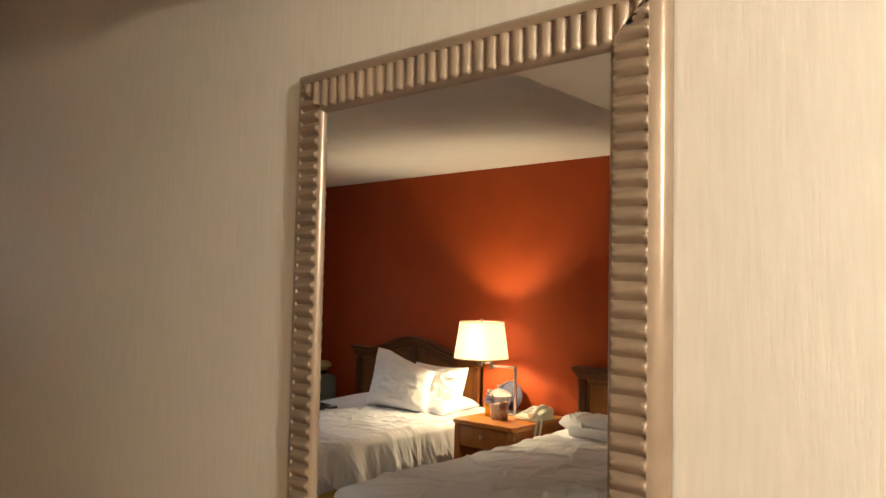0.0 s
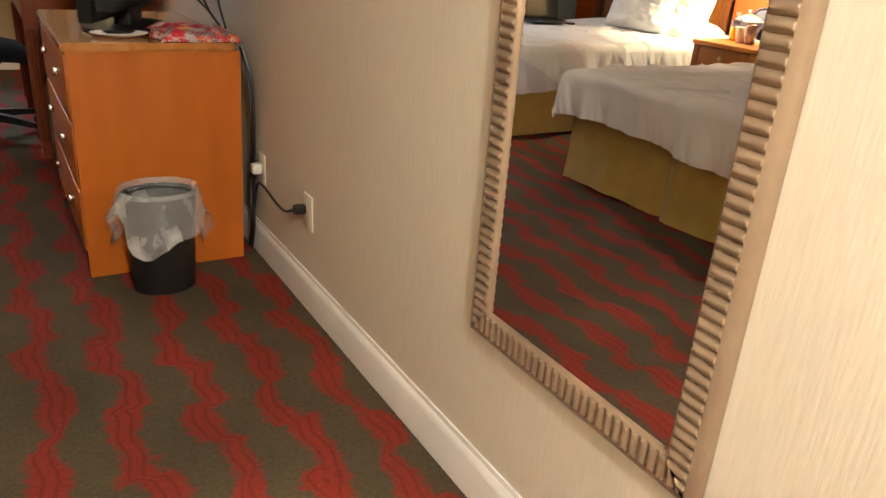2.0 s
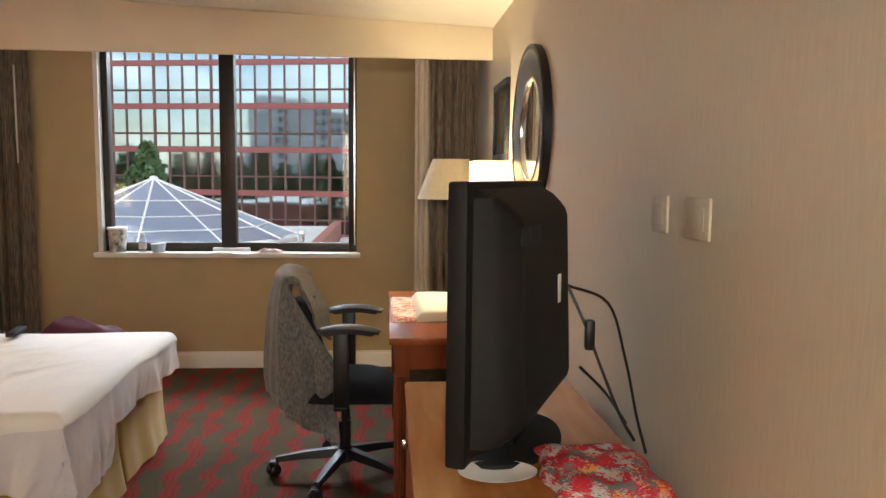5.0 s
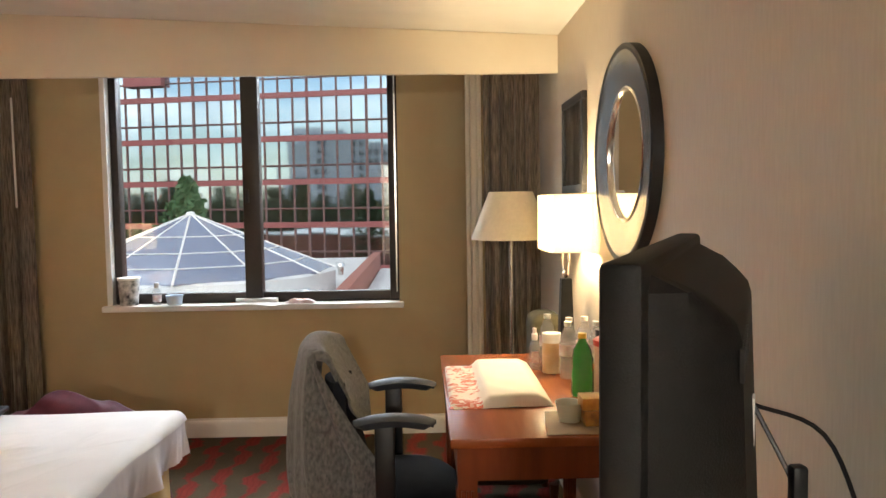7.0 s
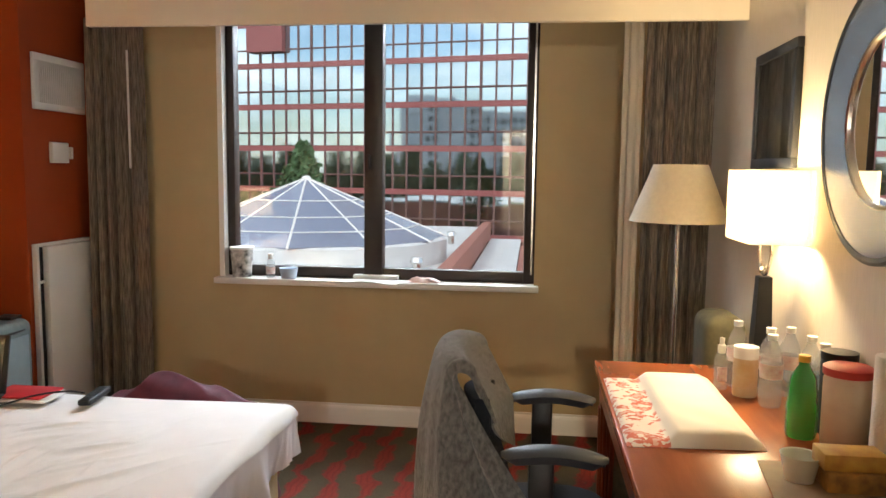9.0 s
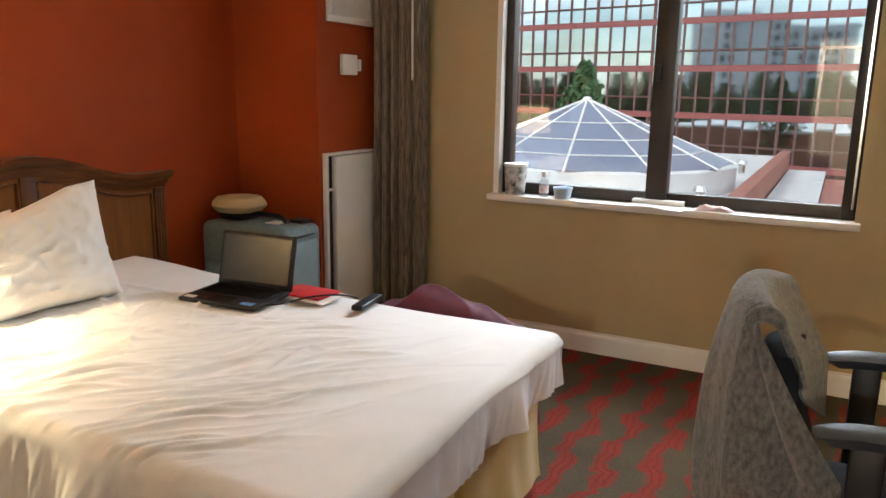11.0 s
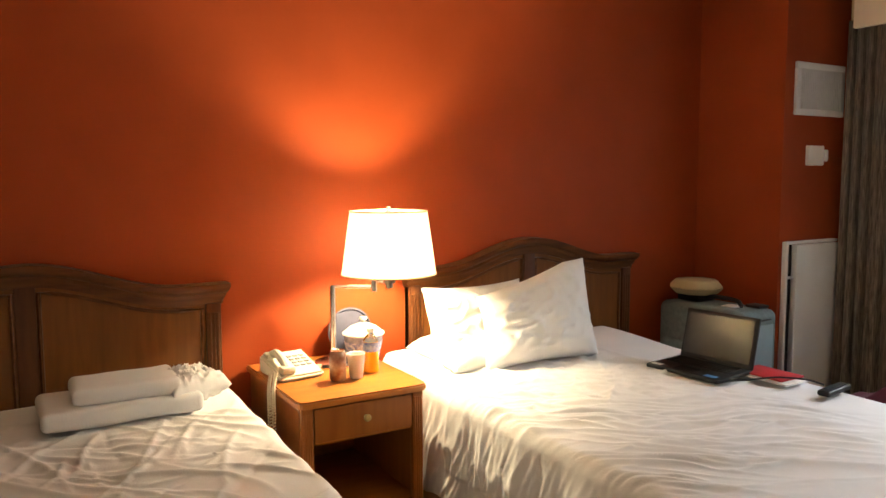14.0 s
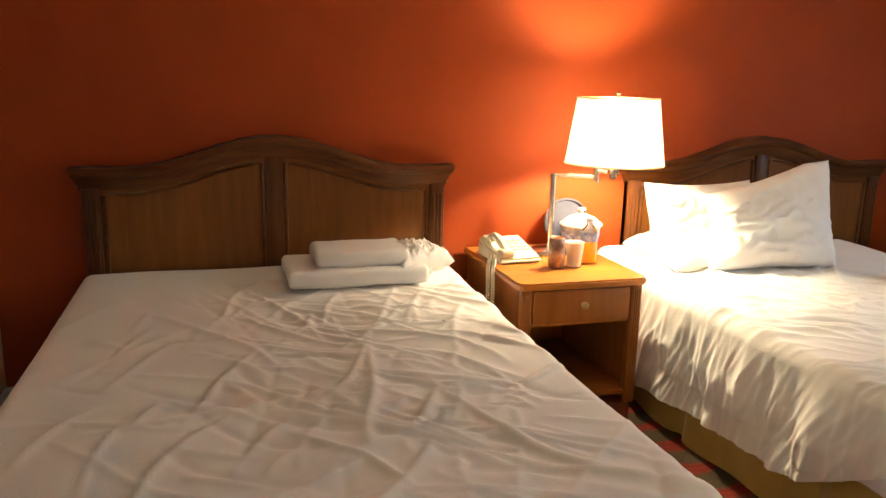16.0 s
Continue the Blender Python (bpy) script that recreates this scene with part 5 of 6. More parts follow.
def printed_bag():
    m = bpy.data.materials.new("printed_cloth")
    m.use_nodes = True
    t = m.node_tree
    n, l = t.nodes, t.links
    p = n["Principled BSDF"]
    p.inputs["Roughness"].default_value = 0.7
    co = n.new("ShaderNodeTexCoord")
    v = n.new("ShaderNodeTexVoronoi")
    v.inputs["Scale"].default_value = 46
    ns = n.new("ShaderNodeTexNoise")
    ns.inputs["Scale"].default_value = 24
    ad = n.new("ShaderNodeVectorMath")
    ad.operation = 'MULTIPLY_ADD'
    ad.inputs[1].default_value = (0.06, 0.06, 0.06)
    l.new(ns.outputs["Color"], ad.inputs[0])
    l.new(co.outputs["Object"], ad.inputs[2])
    l.new(ad.outputs[0], v.inputs["Vector"])
    r = n.new("ShaderNodeValToRGB")
    r.color_ramp.interpolation = 'CONSTANT'
    e = r.color_ramp.elements
    e[0].color, e[1].color = (0.50, 0.015, 0.03, 1), (0.50, 0.47, 0.46, 1)
    e[1].position = 0.40
    for pos, c in ((0.66, (0.16, 0.17, 0.18, 1)), (0.80, (0.62, 0.02, 0.04, 1)), (0.93, (0.75, 0.32, 0.08, 1))):
        q = e.new(pos)
        q.color = c
    sp = n.new("ShaderNodeSeparateColor")
    l.new(v.outputs["Color"], sp.inputs[0])
    l.new(sp.outputs[0], r.inputs[0])
    l.new(r.outputs[0], p.inputs["Base Color"])

    def f(u, v2):
        x, y = -0.305 + 0.245 * u, 1.553 + 0.27 * v2 - 0.004 * u
        h = 0.042 * (max(0.0, (1 - (2 * u - 1) ** 4) * (1 - (2 * v2 - 1) ** 4))) ** 0.5
        h *= 0.8 + 0.5 * noise.noise(Vector((x * 14, y * 14, 2)))
        return (x + 0.01 * math.sin(v2 * 11), y + 0.012 * math.sin(u * 9), 0.748 + max(0.0, h))
    solo("cloth_bag", sheet_grid(40, 40, f, thick=0.004), m, "folded cloth bag with red and grey flower print on the dresser", "bag", smooth=60)


printed_bag()
# white paper fold, drawn as a small round plate
pl = thing("paper_plate", "white paper fold on the dresser, shaped as a small plate", "plate", (-0.40, 1.70, 0.746))
part("rim", lathe([(0, 0.747), (0.055, 0.747), (0.085, 0.757), (0.086, 0.759), (0.055, 0.750), (0, 0.750)], -0.40, 1.69, 24, sy=0.7), M_sheet, pl)


def waste_bin():
    cx, cy = -0.367, 1.430
    b = thing("waste_bin", "black waste bin with clear plastic liner by the dresser", "bin", (cx, cy, 0))
    part("body", lathe([(0, 0.001), (0.095, 0.001), (0.112, 0.31), (0.114, 0.315), (0.108, 0.313), (0.091, 0.008), (0, 0.008)], cx, cy, 36, sy=0.85), M_black, b)
    m = bpy.data.materials.new("thin_film")
    m.use_nodes = True
    t = m.node_tree
    n, l = t.nodes, t.links
    g, tr, mx = n["Principled BSDF"], n.new("ShaderNodeBsdfTransparent"), n.new("ShaderNodeMixShader")
    g.inputs["Base Color"].default_value, g.inputs["Roughness"].default_value = (0.75, 0.75, 0.74, 1), 0.25
    ns = n.new("ShaderNodeTexNoise")
    ns.inputs["Scale"].default_value, ns.inputs["Detail"].default_value = 26, 7
    co = n.new("ShaderNodeTexCoord")
    mp = n.new("ShaderNodeMapping")
    mp.inputs["Scale"].default_value = (0.55, 0.55, 0.30)
    l.new(co.outputs["Object"], mp.inputs[0])
    l.new(mp.outputs[0], ns.inputs["Vector"])
    r = n.new("ShaderNodeMapRange")
    r.inputs["From Min"].default_value, r.inputs["From Max"].default_value = 0.50, 0.72
    r.inputs["To Min"].default_value, r.inputs["To Max"].default_value = 0.24, 0.60
    l.new(ns.outputs["Fac"], r.inputs["Value"])
    l.new(r.outputs[0], mx.inputs[0])
    l.new(tr.outputs[0], mx.inputs[1])
    l.new(g.outputs[0], mx.inputs[2])
    l.new(mx.outputs[0], n["Material Output"].inputs[0])

    def f(u, v):
        a = 2 * math.pi * u
        drop = 0.14 + 0.055 * math.sin(a * 3 + 0.6) + 0.03 * math.sin(a * 5)
        if v < 0.2:
            q = v / 0.2
            rr, z = 0.104 + 0.014 * q, 0.305 + 0.028 * math.sin(q * math.pi / 2)
        else:
            q = (v - 0.2) / 0.8
            rr, z = 0.118 + 0.026 * q + 0.010 * math.sin(a * 9 + 3 * q) * q, 0.333 - drop * q
        rr += 0.006 * noise.noise(Vector((math.cos(a) * 4, math.sin(a) * 4, v * 5))) + 0.012 * v * (1 - abs(noise.noise(Vector((math.cos(a + v) * 5, math.sin(a + v) * 5, v * 2))))) ** 5
        return (cx + rr * math.cos(a), cy + 0.86 * rr * math.sin(a), z)
    part("liner", sheet_grid(72, 16, f), m, b, "crumpled clear plastic liner", smooth=40)
    part("liner_inside", lathe([(0.102, 0.30), (0.098, 0.12), (0.05, 0.05), (0, 0.045)], cx, cy, 30, sy=0.85), m, b)


waste_bin()


def outlets():
    o = thing("wall_socket", "ivory wall socket with black plug above the baseboard", "socket", (0, 1.09, 0.25))
    part("plate", bx(-0.007, -0.001, 1.068, 1.136, 0.262, 0.372, 0.003), M_soffit, o)
    part("plug", bx(-0.045, -0.0075, 1.104, 1.131, 0.310, 0.338, 0.006), M_black, o, "black plug")
    solo("power_cord", tube(curve([(-0.04, 1.120, 0.324), (-0.05, 1.18, 0.300), (-0.04, 1.30, 0.290), (-0.035, 1.44, 0.30), (-0.03, 1.52, 0.27), (-0.028, 1.58, 0.10)], 6), 0.0045, 6), M_black, "black power cord drooping from the socket to the dresser", "cord", "black cords")
    o2 = thing("wall_socket", "ivory wall socket behind the dresser's edge", "socket", (0, 1.5, 0.42))
    part("plate", bx(-0.007, -0.001, 1.505, 1.575, 0.27, 0.38, 0.003), M_soffit, o2)
    part("plug", bx(-0.04, -0.0075, 1.525, 1.56, 0.31, 0.345, 0.006), M_white, o2, "white plug")
    for k, (y, r) in enumerate(((1.60, 0.005), (1.575, 0.005), (1.59, 0.004))):
        solo("power_cord", tube(curve([(-0.05, y, 0.73), (-0.030, y - 0.02 - 0.01 * k, 0.62), (-0.028, y - 0.035, 0.45), (-0.025, y - 0.01 * k, 0.28), (-0.035, y - 0.03, 0.12), (-0.030, y + 0.02, 0.02)], 6), r, 6), M_black, "black cord hanging behind the dresser", "cord", "black cords")
    for y0, y1, n in ((1.800, 1.890, 0), (1.578, 1.698, 1)):
        s = thing("switch_plate", "cream cover plate on the beige wall", "wall plate", (0, y0, 1.262), "cover plates")
        part("plate", bx(-0.008, -0.001, y0, y1, 1.262, 1.348, 0.003), M_beige, s)
        part("insert", bx(-0.011, -0.0085, y0 + 0.02, y1 - 0.02, 1.282, 1.328, 0.002), M_beige, s)
    for y, z, pts in ((2.10, 1.10, [(-0.16, 2.10, 1.10), (-0.06, 2.05, 1.06), (-0.035, 1.97, 0.93), (-0.04, 1.86, 0.82), (-0.05, 1.76, 0.765)]), (2.08, 1.04, [(-0.17, 2.08, 1.12), (-0.12, 2.04, 1.00), (-0.09, 1.99, 0.90), (-0.06, 1.92, 0.80), (-0.05, 1.84, 0.765)]), (2.2, 0.9, [(-0.10, 2.16, 0.86), (-0.06, 2.05, 0.82), (-0.045, 1.92, 0.78)])):
        solo("television_cable", tube(curve(pts, 6), 0.004, 6), M_black, "black television cable hanging against the beige wall", "cable", "black cords")
    solo("cable_tie", bx(-0.125, -0.10, 2.015, 2.04, 0.94, 1.02, 0.006), M_black, "bunched black cable loop behind the television", "cable")


outlets()

# ---- things on the desk ----


def thin_plastic(name, colour, share):
    """Plastic film: see-through, mixed with a glossy share of the given colour."""
    m = bpy.data.materials.new(name)
    m.use_nodes = True
    t = m.node_tree
    g, tr, mx = t.nodes["Principled BSDF"], t.nodes.new("ShaderNodeBsdfTransparent"), t.nodes.new("ShaderNodeMixShader")
    g.inputs["Base Color"].default_value, g.inputs["Roughness"].default_value = (*colour, 1), 0.12
    tr.inputs[0].default_value = (0.95, 0.97, 0.98, 1)
    mx.inputs[0].default_value = share
    t.links.new(tr.outputs[0], mx.inputs[1])
    t.links.new(g.outputs[0], mx.inputs[2])
    t.links.new(mx.outputs[0], t.nodes["Material Output"].inputs[0])
    return m


# clear plastic; the whitish share is light on the bottles put into the colour
M_clear = thin_plastic("clear_bottle", (0.80, 0.82, 0.84), 0.28)


def table_towel():
    m = bpy.data.materials.new("printed_towel")
    m.use_nodes = True
    t = m.node_tree
    n, l = t.nodes, t.links
    p = n["Principled BSDF"]
    p.inputs["Roughness"].default_value = 0.9
    co = n.new("ShaderNodeTexCoord")
    sp = n.new("ShaderNodeSeparateXYZ")
    l.new(co.outputs["Object"], sp.inputs[0])
    ns = n.new("ShaderNodeTexNoise")
    ns.inputs["Scale"].default_value, ns.inputs["Detail"].default_value = 38, 2
    l.new(co.outputs["Object"], ns.inputs["Vector"])
    r = n.new("ShaderNodeValToRGB")
    r.color_ramp.interpolation = 'CONSTANT'
    e = r.color_ramp.elements
    e[0].color, e[1].color = (0.80, 0.72, 0.62, 1), (0.62, 0.16, 0.10, 1)
    e[1].position = 0.52
    q = e.new(0.62)
    q.color = (0.70, 0.42, 0.34, 1)
    l.new(ns.outputs["Fac"], r.inputs[0])
    mk = n.new("ShaderNodeMath")
    mk.operation = 'LESS_THAN'
    mk.inputs[1].default_value = -0.505
    l.new(sp.outputs[0], mk.inputs[0])
    mx = n.new("ShaderNodeMix")
    mx.data_type = 'RGBA'
    mx.inputs["A"].default_value = (0.80, 0.73, 0.62, 1)
    l.new(mk.outputs[0], mx.inputs["Factor"])
    l.new(r.outputs[0], mx.inputs["B"])
    l.new(mx.outputs["Result"], p.inputs["Base Color"])

    def f(u, v):
        x, y = -0.615 + 0.345 * u, 3.29 + 0.62 * v + 0.02 * u
        ed = min(1.0, min(u, 1 - u, v, 1 - v) / 0.03)
        h = 0.010 + (0.026 * min(1.0, max(0.0, (u - 0.30) / 0.08)) * min(1.0, (1 - u) / 0.15 + 0.1))
        return (x, y, DZ + 0.002 + ed * (h + 0.004 * noise.noise(Vector((x * 12, y * 12, 0)))))
    solo("folded_towel", sheet_grid(40, 40, f, thick=0.003), m, "cream folded towel with pink leaf print on the desk", "towel", smooth=60)


table_towel()


def bottle(x, y, h, r, label, band, group="water bottles"):
    z = DZ + 0.001
    b = thing("water_bottle", label, "bottle", (x, y, z), group)
    part("body", lathe([(0, z), (r * 0.9, z), (r, z + 0.01), (r, z + h * 0.30), (r * 0.93, z + h * 0.34), (r, z + h * 0.38), (r, z + h * 0.62), (r * 0.85, z + h * 0.74), (r * 0.42, z + h * 0.88), (r * 0.40, z + h * 0.92)], x, y, 20), M_clear, b)
    part("label", lathe([(r * 1.02, z + h * 0.40), (r * 1.02, z + h * 0.60)], x, y, 20), band, b)
    part("cap", lathe([(r * 0.44, z + h * 0.92), (r * 0.46, z + h), (0, z + h)], x, y, 14), M_white, b)


band_blue = mat("blue_label", (0.55, 0.60, 0.72), (0.08, 0.14, 0.45), 0.5, 50)
band_pale = mat("pale_label", (0.72, 0.70, 0.68), (0.60, 0.40, 0.40), 0.5, 50)
for x, y, bnd in ((-0.195, 3.900, band_pale), (-0.125, 3.80, band_pale), (-0.150, 3.70, band_pale), (-0.060, 3.82, band_pale), (-0.040, 3.70, band_pale), (-0.040, 3.60, band_blue)):
    bottle(x, y, 0.215, 0.032, "clear plastic water bottle on the desk", bnd)


def simple_vessel(name, x, y, prof, material, label, category, cap=None, cap_mat=None, seg=22):
    z = DZ + 0.001
    v = thing(name, label, category, (x, y, z))
    part("body", lathe([(r, z + h) for r, h in prof], x, y, seg), material, v)
    if cap:
        part("lid", lathe([(r, z + h) for r, h in cap], x, y, seg), cap_mat, v)
    return v


sp = simple_vessel("spray_bottle", -0.252, 3.865, [(0, 0), (0.021, 0), (0.021, 0.10), (0.012, 0.115)], M_clear, "small clear spray bottle with white cap", "bottle", [(0.012, 0.116), (0.013, 0.14), (0.008, 0.145), (0.008, 0.165), (0, 0.166)], M_white)
part("label", bx(-0.268, -0.240, 3.838, 3.842, DZ + 0.03, DZ + 0.075), mat("floral_label", (0.70, 0.62, 0.60), (0.45, 0.20, 0.22), 0.5, 60), sp)
simple_vessel("supplement_jar", -0.195, 3.80, [(0, 0), (0.036, 0), (0.037, 0.105), (0.034, 0.118)], mat("tan_jar", (0.55, 0.34, 0.17), (0.62, 0.50, 0.36), 0.4, 14), "tan plastic jar with white lid", "jar", [(0.037, 0.119), (0.037, 0.155), (0, 0.156)], M_white)
simple_vessel("soda_bottle", -0.150, 3.44, [(0, 0), (0.036, 0), (0.039, 0.010), (0.039, 0.088), (0.035, 0.100), (0.037, 0.122), (0.031, 0.160), (0.013, 0.192), (0.013, 0.200)], thin_plastic("green_plastic", (0.04, 0.42, 0.06), 0.72), "green plastic drinks bottle with yellow cap", "bottle", [(0.015, 0.200), (0.015, 0.217), (0, 0.218)], mat("yellow_cap", (0.75, 0.50, 0.05), None, 0.4))
simple_vessel("steel_bowl", -0.055, 3.59, [(0, 0), (0.055, 0), (0.062, 0.085), (0.064, 0.088), (0.060, 0.085), (0.052, 0.006), (0, 0.006)], M_chrome, "small steel bowl behind the green bottle", "bowl")
simple_vessel("coffee_canister", -0.066, 3.375, [(0, 0), (0.054, 0), (0.057, 0.02), (0.057, 0.175), (0.054, 0.185)], mat("cream_red_print", (0.70, 0.58, 0.44), (0.60, 0.42, 0.30), 0.5, 9), "cream canister with red lid on the desk", "canister", [(0.059, 0.186), (0.060, 0.205), (0.052, 0.210), (0, 0.210)], mat("red_lid", (0.55, 0.04, 0.03), None, 0.4))
simple_vessel("paper_roll", -0.044, 3.19, [(0, 0), (0.040, 0), (0.041, 0.01), (0.041, 0.275), (0.040, 0.279), (0.018, 0.279), (0.018, 0.25), (0, 0.25)], mat("paper_towel", (0.80, 0.76, 0.70), (0.76, 0.72, 0.66), 0.9, 40, 0.4, 150), "standing roll of white paper towel", "paper roll", seg=28)
simple_vessel("plastic_cup", -0.255, 3.135, [(0, 0), (0.030, 0), (0.042, 0.060), (0.044, 0.062), (0.040, 0.060), (0.028, 0.004), (0, 0.004)], mat("milky_plastic", (0.70, 0.74, 0.66), (0.64, 0.68, 0.60), 0.3, 10), "small milky plastic cup", "cup")
simple_vessel("dark_jar", -0.05, 3.475, [(0, 0), (0.045, 0), (0.045, 0.19), (0.040, 0.20)], M_tv, "dark jar behind the canister", "jar", [(0.046, 0.201), (0.046, 0.222), (0, 0.223)], M_black)
bxs = thing("snack_box", "yellow and brown printed snack box on brown paper", "box", (-0.155, 3.10, DZ))
M_snack = mat("snack_print", (0.50, 0.27, 0.05), (0.13, 0.06, 0.025), 0.4, 22)
part("carton", bx(-0.222, -0.090, 3.060, 3.140, DZ + 0.006, DZ + 0.050, 0.003), M_snack, bxs)
part("carton", bx(-0.228, -0.096, 3.070, 3.145, DZ + 0.051, DZ + 0.088, 0.003), mat("snack_print_yellow", (0.62, 0.38, 0.06), (0.40, 0.16, 0.03), 0.4, 20), bxs)
solo("brown_paper", sheet_grid(20, 14, lambda u, v: (-0.345 + 0.335 * u + 0.03 * v, 3.00 + 0.24 * v, DZ + 0.0015 + 0.0025 * (1 + noise.noise(Vector((u * 6, v * 6, 2))))), thick=0.001), mat("kraft_paper", (0.42, 0.31, 0.18), (0.36, 0.26, 0.15), 0.8, 14, 0.2, 60), "flattened brown paper bag on the desk", "paper", smooth=30)


def armchair():
    M = mat("olive_upholstery", (0.085, 0.075, 0.040), (0.060, 0.052, 0.028), 0.9, 30, 0.3, 300)
    a = thing("armchair", "olive upholstered armchair in the corner behind the desk", "armchair", (-0.36, 4.70, 0))
    part("seat", bx(-0.56, -0.06, 4.38, 4.62, 0.12, 0.45, 0.05, seg=4), M, a)
    part("backrest", bx(-0.19, -0.03, 4.36, 4.62, 0.40, 0.90, 0.055, seg=4), M, a)
    part("arm", bx(-0.54, -0.12, 4.26, 4.36, 0.12, 0.64, 0.04, seg=3), M, a)
    for x in (-0.52, -0.10):
        for y in (4.30, 4.58):
            part("foot", lathe([(0, 0.001), (0.018, 0.001), (0.024, 0.118), (0, 0.118)], x, y, 10), M_darkv, a)


armchair()

# ---- things on the sill ----
SZ = WZ0


def sill_things():
    z = SZ
    b = thing("yogurt_tub", "white tub with black patches on the sill", "tub", (-2.50, 5.52, z))
    part("body", lathe([(0, z), (0.052, z), (0.064, z + 0.155)], -2.505, 5.515, 28), mat("patchy_print", (0.78, 0.76, 0.74), (0.02, 0.02, 0.02), 0.4, 26), b)
    part("lid", lathe([(0.067, z + 0.155), (0.068, z + 0.17), (0, z + 0.171)], -2.505, 5.515, 28), M_white, b)
    v = thing("small_bottle", "small clear bottle with white cap on the sill", "bottle", (-2.33, 5.51, z))
    part("body", lathe([(0, z), (0.024, z), (0.025, z + 0.085), (0.012, z + 0.105)], -2.335, 5.51, 18), M_clear, v)
    part("label", lathe([(0.0258, z + 0.02), (0.0258, z + 0.06)], -2.335, 5.51, 18), band_pale, v)
    part("cap", lathe([(0.014, z + 0.105), (0.015, z + 0.135), (0, z + 0.136)], -2.335, 5.51, 16), M_white, v)
    c = thing("plastic_pot", "pale blue plastic pot on the sill", "pot", (-2.23, 5.50, z))
    part("body", lathe([(0, z), (0.042, z), (0.052, z + 0.056), (0.054, z + 0.058), (0.050, z + 0.056), (0.040, z + 0.004), (0, z + 0.004)], -2.225, 5.50, 24), mat("pale_blue_plastic", (0.56, 0.66, 0.78), (0.50, 0.60, 0.72), 0.3, 12), c)
    solo("paper_sheet", sheet_grid(10, 8, lambda u, v: (-1.86 + 0.27 * u, 5.43 + 0.09 * v, z + 0.004 + 0.006 * (1 + math.sin(u * 5)) * (1 - v) - 0.012 * (1 - v) ** 2), thick=0.001), M_sheet, "white paper lying over the sill's edge", "paper", smooth=30)
    solo("paper_sheet", bx(-1.855, -1.60, 5.505, 5.56, z + 0.001, z + 0.028, 0.004), M_sheet, "folded white paper standing on the sill", "paper")
    solo("snack_wrapper", sheet_grid(10, 8, lambda u, v: (-1.55 + 0.19 * u, 5.46 + 0.07 * v, z + 0.002 + 0.018 * (1 + noise.noise(Vector((u * 5, v * 5, 1)))) * min(1, 6 * min(u, 1 - u, v, 1 - v))), thick=0.001), mat("pink_wrapper", (0.66, 0.52, 0.48), (0.58, 0.40, 0.38), 0.5, 20), "crumpled pinkish wrapper on the sill", "wrapper", smooth=30)


sill_things()

# ---- hall lamp behind the camera: unseen, assumed fixture for the inferred hall light ----
hl = thing("ceiling_light", "assumed round frosted ceiling light in the hall, out of view", "ceiling light", (-0.66, -1.55, ZH))
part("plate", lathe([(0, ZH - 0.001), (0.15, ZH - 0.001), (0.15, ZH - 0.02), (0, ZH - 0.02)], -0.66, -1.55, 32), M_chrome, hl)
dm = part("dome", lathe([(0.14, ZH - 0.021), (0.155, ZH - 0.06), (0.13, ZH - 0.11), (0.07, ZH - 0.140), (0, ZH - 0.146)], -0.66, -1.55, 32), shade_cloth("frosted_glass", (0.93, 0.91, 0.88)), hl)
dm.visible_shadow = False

# ---- outside ----
M_ground = mat("asphalt_and_grass", (0.05, 0.055, 0.045), (0.035, 0.05, 0.025), 0.95, 0.2, 0.2, 5)
structure("ground", bx(-900, 900, -900, 900, -9.2, -9.0), M_ground, "far asphalt and grass below", "ground")
M_spandrel = mat("red_spandrel", (0.34, 0.105, 0.10), (0.30, 0.09, 0.085), 0.5, 2)
M_mull = mat("brown_mullion", (0.17, 0.085, 0.08), (0.14, 0.07, 0.065), 0.5, 3)
M_pane = mat("mirror_facade_glass", (0.62, 0.70, 0.74), (0.54, 0.63, 0.68), 0.04, 0.8, metal=1.0, rand=0.10)
M_sky_glass = mat("skylight_glass", (0.30, 0.33, 0.42), (0.26, 0.29, 0.38), 0.18, 1.5, metal=0.55, rand=0.12)
M_pale = mat("white_membrane", (0.70, 0.70, 0.68), (0.55, 0.55, 0.54), 0.5, 1.5)
M_brickred = mat("red_brick", (0.38, 0.15, 0.11), (0.30, 0.11, 0.08), 0.8, 6, 0.2, 30)


